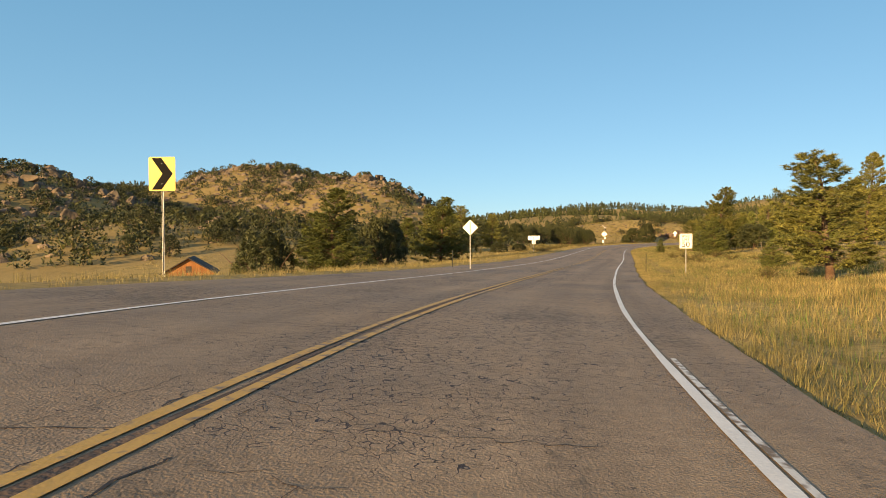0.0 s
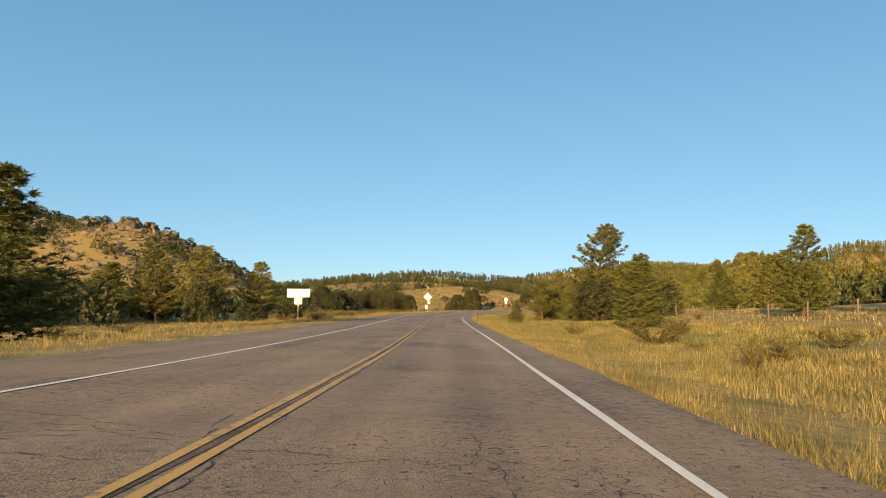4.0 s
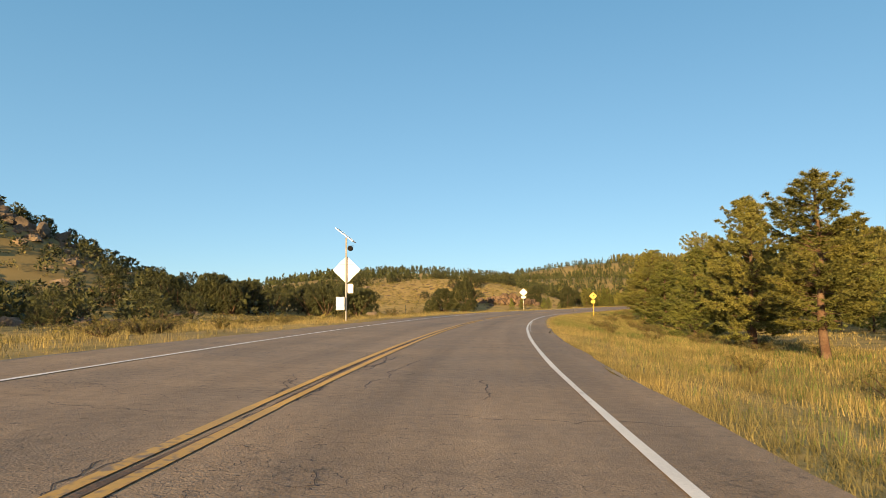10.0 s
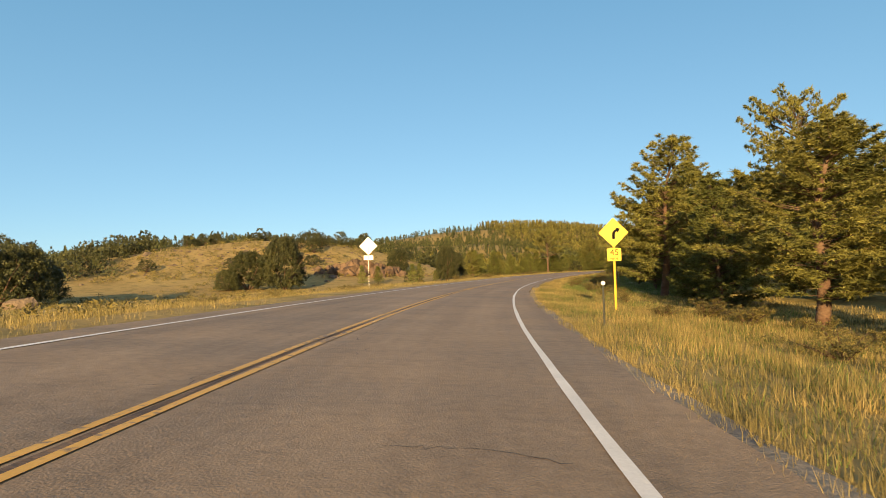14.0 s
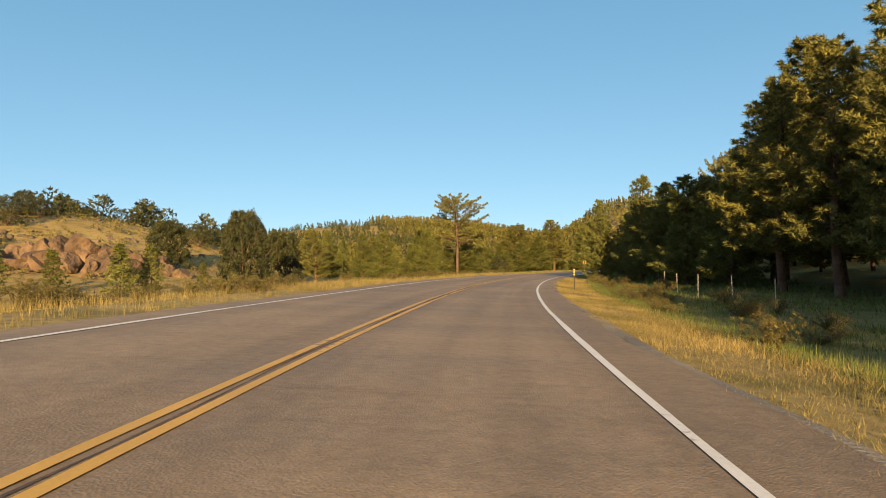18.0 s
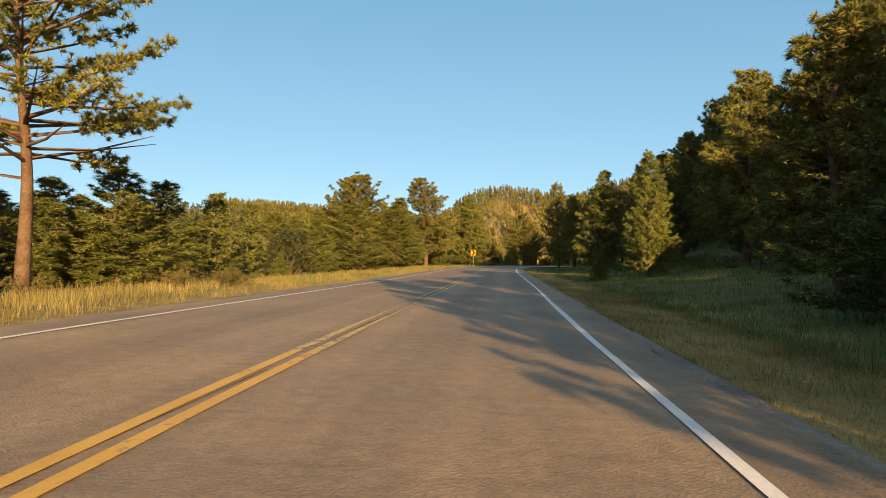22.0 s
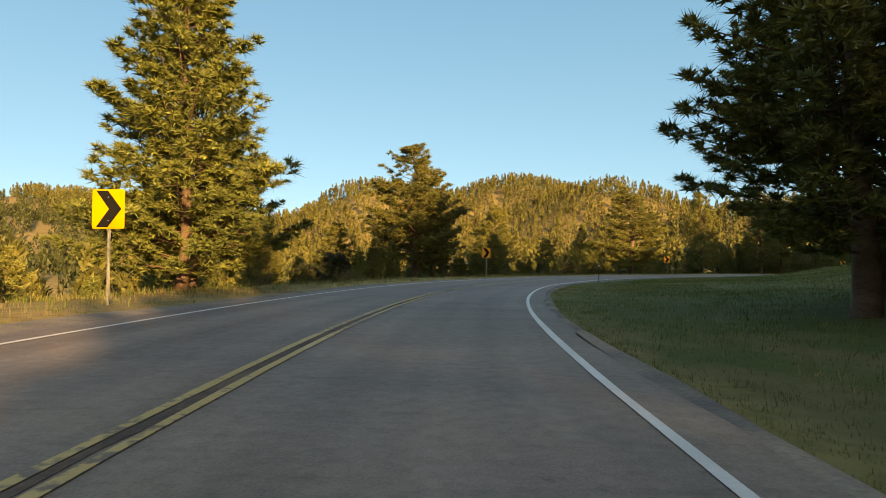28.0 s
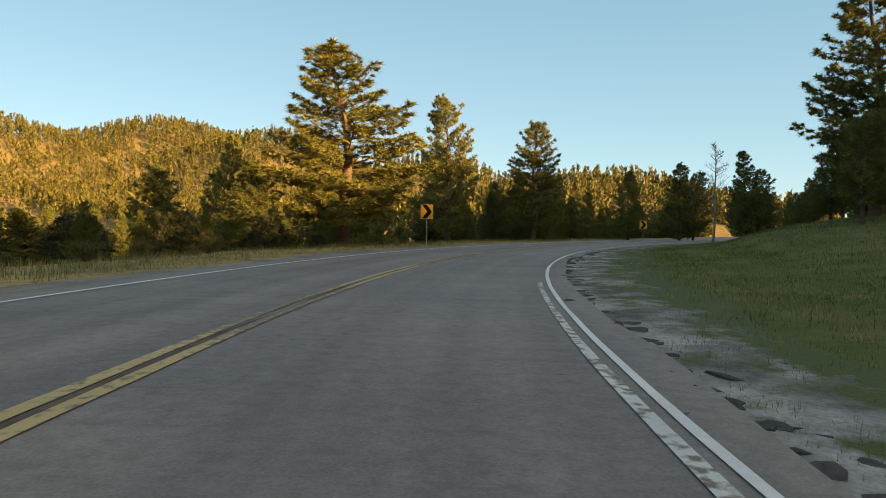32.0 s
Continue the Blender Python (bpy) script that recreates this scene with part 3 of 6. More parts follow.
def height(x, y):
    x, y = np.atleast_1d(np.asarray(x, float)), np.atleast_1d(np.asarray(y, float))
    s, u = road_place(x, y)
    er, el = LANE + shoulder_right(s), -(LANE_LEFT + shoulder_left(s))
    base = np.interp(s, CS, CZ)
    bank = np.interp(s, CS, CB)
    beyond = np.where(u > 0, u - er, el - u)
    inside = base - (np.clip(u, el, er) - 2.2) * bank
    side = np.zeros_like(x)
    for tab, mask in ((RIGHT, u > 0), (LEFT, u <= 0)):
        tab = np.array(tab)
        rows = np.stack([np.interp(s[mask], SIDE_S, tab[:, k]) for k in range(6)], 1)
        b = np.clip(beyond[mask], 0, 80)
        k = np.clip(np.searchsorted(BEYOND, b, side="right") - 1, 0, 4)
        f = (b - np.array(BEYOND)[k]) / np.diff(BEYOND)[k]
        f = f * f * (3 - 2 * f) * 0.5 + f * 0.5
        i = np.arange(len(b))
        side[mask] = rows[i, k] * (1 - f) + rows[i, k + 1] * f
    past = np.hypot(x - CX[-1], y - CY[-1]) * (s >= LENGTH - 1) + np.hypot(x - CX[0], y - CY[0]) * (s <= 1)
    side *= np.exp(-np.clip(past - 5, 0, None) / 35)
    away = np.clip((beyond - 12) / 60, 0, 1)
    away = away * away * (3 - 2 * away)
    hills = np.zeros_like(x)
    for cx, cy, sx, sy, turn, hh in HILLS:
        c, n = math.cos(radians(turn)), math.sin(radians(turn))
        p, q = ((x - cx) * c + (y - cy) * n) / sx, (-(x - cx) * n + (y - cy) * c) / sy
        hills += (hh * np.exp(-0.5 * (p * p + q * q))) ** 4
    hills = hills ** 0.25
    rough = np.clip(beyond / 8, 0, 1) * 0.10 * lumps(x, y, 2.2, 3) + np.clip((beyond - 5) / 50, 0, 1) * 0.9 * lumps(x, y, 13, 5) + np.clip((beyond - 100) / 300, 0, 1) * 5 * lumps(x, y, 60, 7)
    under = -0.16 * np.clip((-beyond - 0.2) / 1.5, 0, 1)
    return inside + side + hills * away + rough + under


def axis(lo, hi, a, b, fine):
    """Coordinates: fine steps from a to b, growing beyond."""
    out = list(np.arange(a, b + 0.01, fine))
    step = fine
    while out[-1] < hi:
        step = min(step * 1.12, 60)
        out.append(out[-1] + step)
    step = fine
    while out[0] > lo:
        step = min(step * 1.12, 60)
        out.insert(0, out[0] - step)
    return np.array(out)


SCAR = (209.0, 14.5)  # a bare reddish cut in the bank: along the road and beside it
gx, gy = axis(-2400, 2600, -30, 320, 2.0), axis(-1800, 3000, -95, 460, 2.0)
GX, GY = np.meshgrid(gx, gy)
GZ = height(GX.ravel(), GY.ravel())
nx, ny = len(gx), len(gy)
_i = (np.arange(ny - 1)[:, None] * nx + np.arange(nx - 1)).ravel()
me = mesh_of("ground", np.stack([GX.ravel(), GY.ravel(), GZ], 1), np.stack([_i, _i + 1, _i + 1 + nx, _i + nx], 1), M_GROUND, smooth=True)
gs, gu = road_place(GX.ravel(), GY.ravel())
lush = np.clip(np.interp(gs, [300, 345, 480, 540], [0.0, 0.5, 0.66, 0.9]) * np.clip((gu - np.interp(gs, [480, 540], [6.6, 3.6])) / np.interp(gs, [480, 540], [2.6, 1.4]), 0, 1) * np.clip((260 - gu) / 120, 0, 1), 0, 1)
me.attributes.new("lush", "FLOAT", "POINT").data.foreach_set("value", lush.astype(np.float32))
hill = np.clip((np.abs(gu) - 55) / 60, 0, 0.85) * np.clip((-GX.ravel() - 25) / 30, 0.3, 1)
hill = np.maximum(hill, 0.7 * np.clip((GX.ravel() - 300) / 60, 0, 1) * np.clip((np.abs(gu) - 60) / 40, 0, 1))
me.attributes.new("hill", "FLOAT", "POINT").data.foreach_set("value", hill.astype(np.float32))
bare = np.clip(1.5 - np.hypot((gs - SCAR[0]) / 4.2, (gu - SCAR[1]) / 2.8), 0, 1)
me.attributes.new("bare", "FLOAT", "POINT").data.foreach_set("value", bare.astype(np.float32))
tagged(new("ground", me), "golden dry grassland with bare soil and green verges", "ground", kind="structure")


def strip(name, s0, s1, step, us, lift, mat, wobble=0.0, skirt=0.0, seed=1):
    """A band along the road; us gives its columns as functions of s or numbers."""
    s = np.arange(s0, s1 + 0.01, step)
    r = np.random.RandomState(seed)
    cols = []
    for k, u in enumerate(us):
        uu = (u(s) if callable(u) else np.full(len(s), float(u)))
        if wobble and k in (0, len(us) - 1):
            uu = uu + np.convolve(r.normal(0, wobble, len(s) + 4), np.ones(5) / 2.4, "valid")
        cols.append(uu)
    pts = [on_road(s, c, lift) for c in cols]
    if skirt:
        for end, k in ((0, 0), (len(us), -1)):
            low = pts[k].copy()
            low[:, 2] -= skirt
            pts.insert(end, low) if end == 0 else pts.append(low)
            cols.insert(0, cols[0]) if end == 0 else cols.append(cols[-1])
    n, c = len(s), len(pts)
    verts = np.stack(pts, 1).reshape(-1, 3)
    i = (np.arange(n - 1)[:, None] * c + np.arange(c - 1)).ravel()
    me = mesh_of(name, verts, np.stack([i, i + 1, i + 1 + c, i + c], 1), mat, smooth=False)
    uv = np.stack([np.stack(cols, 1).ravel(), np.repeat(s, c)], 1)
    idx = np.empty(len(me.loops), dtype=np.int32)
    me.loops.foreach_get("vertex_index", idx)
    me.uv_layers.new(name="along").data.foreach_set("uv", uv[idx].astype(np.float32).ravel())
    return me


lane_wide = lambda s: np.interp(s, [596, 634], [0.0, 0.22])
left_edge = lambda s: -(LANE_LEFT + shoulder_left(s))
right_edge = lambda s: LANE + shoulder_right(s)
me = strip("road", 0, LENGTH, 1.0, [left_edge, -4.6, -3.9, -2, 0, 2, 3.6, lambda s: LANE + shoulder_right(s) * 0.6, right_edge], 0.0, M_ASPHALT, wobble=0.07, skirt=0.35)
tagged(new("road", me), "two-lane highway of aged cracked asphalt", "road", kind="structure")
for side, nm in ((-0.115, "double_yellow_line_left"), (0.115, "double_yellow_line_right")):
    tagged(new("centre_line", strip(nm, 0, 214, 1.0, [side - 0.056, side + 0.056], 0.010, M_YELLOW_OLD, wobble=0.008, seed=5)), "flaked and cracked yellow centre line on broken asphalt", "road marking", kind="structure")
    tagged(new("centre_line", strip(nm, 214, 452, 1.0, [side - 0.056, side + 0.056], 0.010, M_YELLOW, wobble=0.006, seed=5)), "worn yellow centre line on the asphalt", "road marking", kind="structure")
    tagged(new("centre_line", strip(nm, 452, LENGTH, 1.0, [side - 0.052, side + 0.052], 0.010, M_YELLOW_PALE, wobble=0.01, seed=8)), "pale bleached yellow centre line on grey asphalt", "road marking", kind="structure")
tagged(new("centre_joint", strip("centre_joint", 0, LENGTH, 1.0, [lambda s: -np.interp(s, [205, 225, 430, 470], [0.04, 0.016, 0.016, 0.035]), lambda s: np.interp(s, [205, 225, 430, 470], [0.04, 0.016, 0.016, 0.035])], 0.005, M_JOINT, wobble=0.045, seed=9)), "dark ragged joint between the yellow lines", "road joint", kind="structure")
for s0, s1, paint, words in ((0, 604, M_WHITE, "worn white edge line on the asphalt"), (604, 616, M_WHITE_OLD, "flaked remains of the older white edge line")):
    tagged(new("edge_line", strip("edge_line", s0, s1, 1.0, [lambda s: LANE - 0.052 + lane_wide(s), lambda s: LANE + 0.052 + lane_wide(s)], 0.010, paint, wobble=0.008, seed=6)), words, "road marking", kind="structure")
tagged(new("edge_line", strip("edge_line", 0, LENGTH, 1.0, [-LANE_LEFT - 0.06, -LANE_LEFT + 0.06], 0.010, M_WHITE, wobble=0.008, seed=7)), "worn white edge line on the asphalt", "road marking", kind="structure")
for s0, s1 in ((48, 68), (170, 194), (236, 292)):
    tagged(new("edge_line", strip("edge_line", s0, s1, 1.0, [lambda s: LANE + 0.10, lambda s: LANE + 0.16], 0.010, M_WHITE_OLD, wobble=0.012, seed=10)), "older flaked white edge line beside the new one", "road marking", kind="structure")
tagged(new("edge_line", strip("edge_line", 584, LENGTH, 1.0, [lambda s: LANE + 0.16 + lane_wide(s), lambda s: LANE + 0.235 + lane_wide(s)], 0.010, M_WHITE, wobble=0.012, seed=8)), "newer white edge line beside the old one", "road marking", kind="structure")


def crack_mesh():
    """Ragged cracks across and along the lanes."""
    r = np.random.RandomState(4)
    verts, faces = [], []
    def run(s, u, ds, du, n, width):
        pts = []
        for _ in range(n):
            pts.append((s, u))
            s, u = s + ds + r.normal(0, 0.05) * (abs(ds) < 0.1), u + du + r.normal(0, 0.035) * (abs(du) < 0.1)
        for k, (a, b) in enumerate(pts):
            w = width * r.uniform(0.4, 1.3) * (0.35 if k in (0, n - 1) else 1)
            for sg in (-1, 1):
                verts.append(on_road(a + sg * w * (abs(du) > abs(ds)), b + sg * w * (abs(du) <= abs(ds)), 0.0045))
            if k:
                j = len(verts)
                faces.append((j - 4, j - 3, j - 1, j - 2))
    for _ in range(620):
        s = r.uniform(40, 300) if r.rand() < 0.68 else r.uniform(300, 660)
        old = s < 260
        broad = r.uniform(0.003, 0.010) if old else r.uniform(0.002, 0.006)
        if r.rand() < 0.90:
            run(s, r.uniform(-6, 3.2), r.normal(0, 0.02), 0.08, r.randint(5, 34 if old else 18), broad)
        else:
            run(s, r.choice([-3.2, -1.6, -0.4, 0.5, 1.2, 2.6]) + r.normal(0, 0.25), 0.12, 0.0, r.randint(8, 50), broad)
    for k in range(150):  # ragged edges of the joint between the lanes
        s = r.uniform(45, 228)
        run(s, r.choice([-0.2, 0.2]) + r.normal(0, 0.03), 0.09, 0.0, r.randint(10, 34), r.uniform(0.004, 0.011))
    for s0, u0 in [(r.uniform(45, 225), r.choice([-5.2, -2.6, 0.9, 1.1, 1.3, 2.5]) + r.normal(0, 0.3)) for _ in range(52)]:  # crazed patches
        for _ in range(15):
            a, b = s0 + r.normal(0, 1.1), u0 + r.normal(0, 0.34)
            if r.rand() < 0.5:
                run(a, b, r.normal(0, 0.03), 0.07, r.randint(3, 8), r.uniform(0.003, 0.007))
            else:
                run(a, b, 0.07, r.normal(0, 0.03), r.randint(3, 9), r.uniform(0.003, 0.007))
    return mesh_of("road_cracks", np.array(verts), np.array(faces), M_TAR)


tagged(new("road_cracks", crack_mesh()), "dark ragged cracks in the asphalt", "cracks", kind="stuff")


# ---- trees ----
def leaves(centres, radii, n, rng, grain=0.55, needles=0.3, thin=0.22, upright=1.0):
    """Rounded clumps of needles: n small leaves over each clump, part of them needles that stand off it."""
    k = len(centres)
    c, r = np.repeat(centres, n, 0), np.repeat(radii, n)[:, None]
    out = rng.normal(0, 1, (k * n, 3)) + np.array([0, 0, 0.35])
    out /= np.linalg.norm(out, axis=1, keepdims=True) + 1e-6
    stand = rng.rand(k * n, 1) < needles
    p = c + out * r * np.where(stand, rng.uniform(0.35, 0.75, (k * n, 1)), rng.uniform(0.3, 1.0, (k * n, 1))) * np.array([1, 1, upright])
    face = out + rng.normal(0, 0.24, out.shape)
    a = np.cross(face, rng.normal(0, 1, out.shape))
    a /= np.linalg.norm(a, axis=1, keepdims=True) + 1e-6
    a = np.where(stand, a * 0.4 + out * 0.9, a)
    b = np.cross(face, a)
    b /= np.linalg.norm(b, axis=1, keepdims=True) + 1e-6
    s = r * np.where(stand, max(grain, 0.45), grain) * rng.uniform(0.7, 1.3, (k * n, 1))
    w = np.where(stand, thin, 0.55)
    v = np.stack([p - a * s * 0.55 + b * s * w, p - a * s * 0.55 - b * s * w, p + a * s * 0.85], 1).reshape(-1, 3)
    return v, np.arange(len(v)).reshape(-1, 3)


def tube(points, radii, n=6):
    """A tapered tube through points."""
    pts = [Vector(p) for p in points]
    v, f = [], []
    for i, p in enumerate(pts):
        way = (pts[min(i + 1, len(pts) - 1)] - pts[max(i - 1, 0)]).normalized()
        a = way.orthogonal().normalized()
        b = way.cross(a)
        for k in range(n):
            t = 6.2832 * k / n
            v.append(p + (a * math.cos(t) + b * math.sin(t)) * radii[i])
        if i:
            for k in range(n):
                j = (k + 1) % n
                f.append(((i - 1) * n + k, (i - 1) * n + j, i * n + j, i * n + k))
    return v, f


def needles(cen, axis, size, n, rng, slim):
    """Brushes of needles: n long blades fanned out round each twig's end, with short broad ones at its heart."""
    k = len(cen)
    c, ax, r = np.repeat(cen, n, 0), np.repeat(axis, n, 0), np.repeat(size, n)[:, None]
    way = ax * 0.55 + rng.normal(0, 0.78, (k * n, 3))
    way /= np.linalg.norm(way, axis=1, keepdims=True) + 1e-6
    heart = np.tile(np.arange(n) < n * 0.26, k)[:, None]
    side = np.cross(way, ax + rng.normal(0, 0.45, way.shape))
    side /= np.linalg.norm(side, axis=1, keepdims=True) + 1e-6
    ln = r * np.where(heart, 0.62, rng.uniform(0.72, 1.12, (k * n, 1)))
    wd = r * np.where(heart, max(0.19, slim), slim)
    root = c + way * r * 0.06
    v = np.stack([root + side * wd, root - side * wd, root + way * ln], 1).reshape(-1, 3)
    return v, np.arange(len(v)).reshape(-1, 3)


def make_pine(kind, seed, fine=1.0):
    """A ten-metre pine: a trunk with whorls of boughs, side twigs on each bough, and a brush of needles on every twig."""
    rng = np.random.RandomState(seed)
    wood_v, wood_f, cen, axis, size = [], [], [], [], []

    def limb(points, radii, n=5):
        v, f = tube(points, radii, n)
        o = len(wood_v)
        wood_v.extend(v)
        wood_f.extend([tuple(a + o for a in q) for q in f])

    near = fine > 0.5
    lean = rng.normal(0, 0.20, 2)
    spine = lambda z: np.array([lean[0] * (z / 10) ** 2 * 1.5 + 0.07 * math.sin(z * 0.9 + seed), lean[1] * (z / 10) ** 2 * 1.5 + 0.07 * math.cos(z * 0.7 + seed), z])
    zs = np.linspace(-0.4, 9.75, 14 if near else 6)
    r0 = {"tall": 0.155, "open": 0.19, "cone": 0.10}[kind]
    limb([spine(z) for z in zs], [r0 * (1.3 if z < 0 else 1) * (1 - max(z, 0) / 10.4) + 0.015 for z in zs], 9 if near else 5)
    low = {"tall": rng.uniform(0.9, 1.9), "open": 3.6, "cone": 0.45}[kind]
    round_top = rng.uniform(1.15, 2.3)
    lobe, turn = rng.uniform(0, 6.283, 3), rng.uniform(0, 6.283)
    bare = rng.uniform(3.2, 8.2, 2)
    z = low
    while z < 9.75:
        u = (z - low) / (10 - low)
        if kind == "cone":
            reach = 2.2 * (1 - u) ** 0.85 * (0.8 + 0.2 * min(1, u / 0.1)) + 0.10
        elif kind == "tall":
            reach = 2.25 * (1 - u ** round_top) ** 0.85 * (0.62 + 0.38 * min(1, u / 0.22)) + 0.10
        else:
            reach = 3.8 * (1 - u ** 2.2) ** 0.62 * (0.70 + 0.30 * min(1, u / 0.3)) + 0.2
        count = {"cone": rng.randint(5, 7), "tall": rng.randint(5, 8), "open": rng.randint(3, 6)}[kind]
        turn += 0.7
        for i in range(count):
            a = turn + 6.283 * i / count + rng.normal(0, 0.28)
            if kind != "cone" and min(abs(z - g) for g in bare) < 0.32 and rng.rand() < 0.3:
                continue
            wave = 1 + 0.13 * math.sin(2 * a + lobe[0] + z * 0.8) + 0.10 * math.sin(3 * a + lobe[1] - z * 1.1)
            ln = reach * wave * (rng.uniform(0.72, 1.08) if rng.rand() < 0.85 else rng.uniform(0.4, 0.7))
            rise = ({"cone": 0.18, "tall": 0.06, "open": -0.02}[kind] + 0.70 * u ** 1.4) + rng.normal(0, 0.17)
            p0 = spine(min(9.7, z + rng.normal(0, 0.16)))
            out = np.array([math.cos(a), math.sin(a), 0.0])
            across = np.array([-math.sin(a), math.cos(a), 0.0])
            lift = {"cone": 0.38, "tall": 0.30, "open": 0.16}[kind]
            at = lambda t: p0 + out * ln * t + np.array([0, 0, ln * (rise * t + lift * t * t)])
            rr = 0.012 + 0.011 * ln * (1.6 if kind == "open" else 1)
            if near:
                limb([p0, at(0.5), at(0.97)], [rr, rr * 0.62, 0.010], 3)
            if kind == "open" and z < 4.6 and rng.rand() < 0.6:
                continue
            first = {"cone": 0.22, "tall": 0.30, "open": 0.42}[kind]
            m = max(2, int(ln * (1 - first) * ((8.2 if fine > 1.2 else 5.9) if near else 2.2) + 0.6))
            for q in range(m):
                t = first + (1 - first) * (q + rng.uniform(0.35, 0.95)) / m
                base = at(t)
                for sg in ((-1, 1) if near else (rng.choice([-1, 1]),)):
                    tw = (0.10 + 0.30 * ln * (1.12 - t)) * rng.uniform(0.55, 1.2)
                    d = out * 0.62 + across * sg * rng.uniform(0.45, 0.95) + np.array([0, 0, rng.uniform(-0.35, 0.85)])
                    d /= np.linalg.norm(d)
                    e = base + d * tw
                    if fine > 1.2 and tw > 0.3 and rng.rand() < 0.5:
                        limb([base, e], [0.012, 0.006], 3)
                    brush = d * 0.75 + np.array([0, 0, 0.65])
                    cen.append(e), axis.append(brush / np.linalg.norm(brush))
                    size.append(rng.uniform(0.21, 0.31) * (0.80 if fine > 1.2 else 0.92 if near else 1.75))
                    if near and tw > 0.42:
                        cen.append(base + d * tw * 0.5), axis.append(brush / np.linalg.norm(brush)), size.append(rng.uniform(0.18, 0.27))
            end = out * 0.8 + np.array([0, 0, 0.45 + lift])
            cen.append(at(1.0)), axis.append(end / np.linalg.norm(end)), size.append(rng.uniform(0.24, 0.34) * (0.85 if fine > 1.2 else 1.0 if near else 1.5))
        z += {"cone": rng.uniform(0.29, 0.42), "tall": rng.uniform(0.30, 0.46), "open": rng.uniform(0.30, 0.46)}[kind] * (1 if near else 1.25)
    for q in range(9):
        cen.append(spine(9.3 + 0.085 * q) + rng.normal(0, 0.05, 3)), axis.append(np.array([0, 0, 1.0])), size.append(0.30)
    wood = [mesh_of(kind + "_trunk", np.array(wood_v), np.array(wood_f), M_BARK, smooth=True)]
    n, slim = (34, 0.046) if fine > 1.2 else (23, 0.066) if near else (14, 0.14)
    v, f = needles(np.array(cen), np.array(axis), np.array(size), n, rng, slim)
    return wood, mesh_of(kind + "_crown", v, f, M_YOUNG if kind == "cone" else M_PINE)


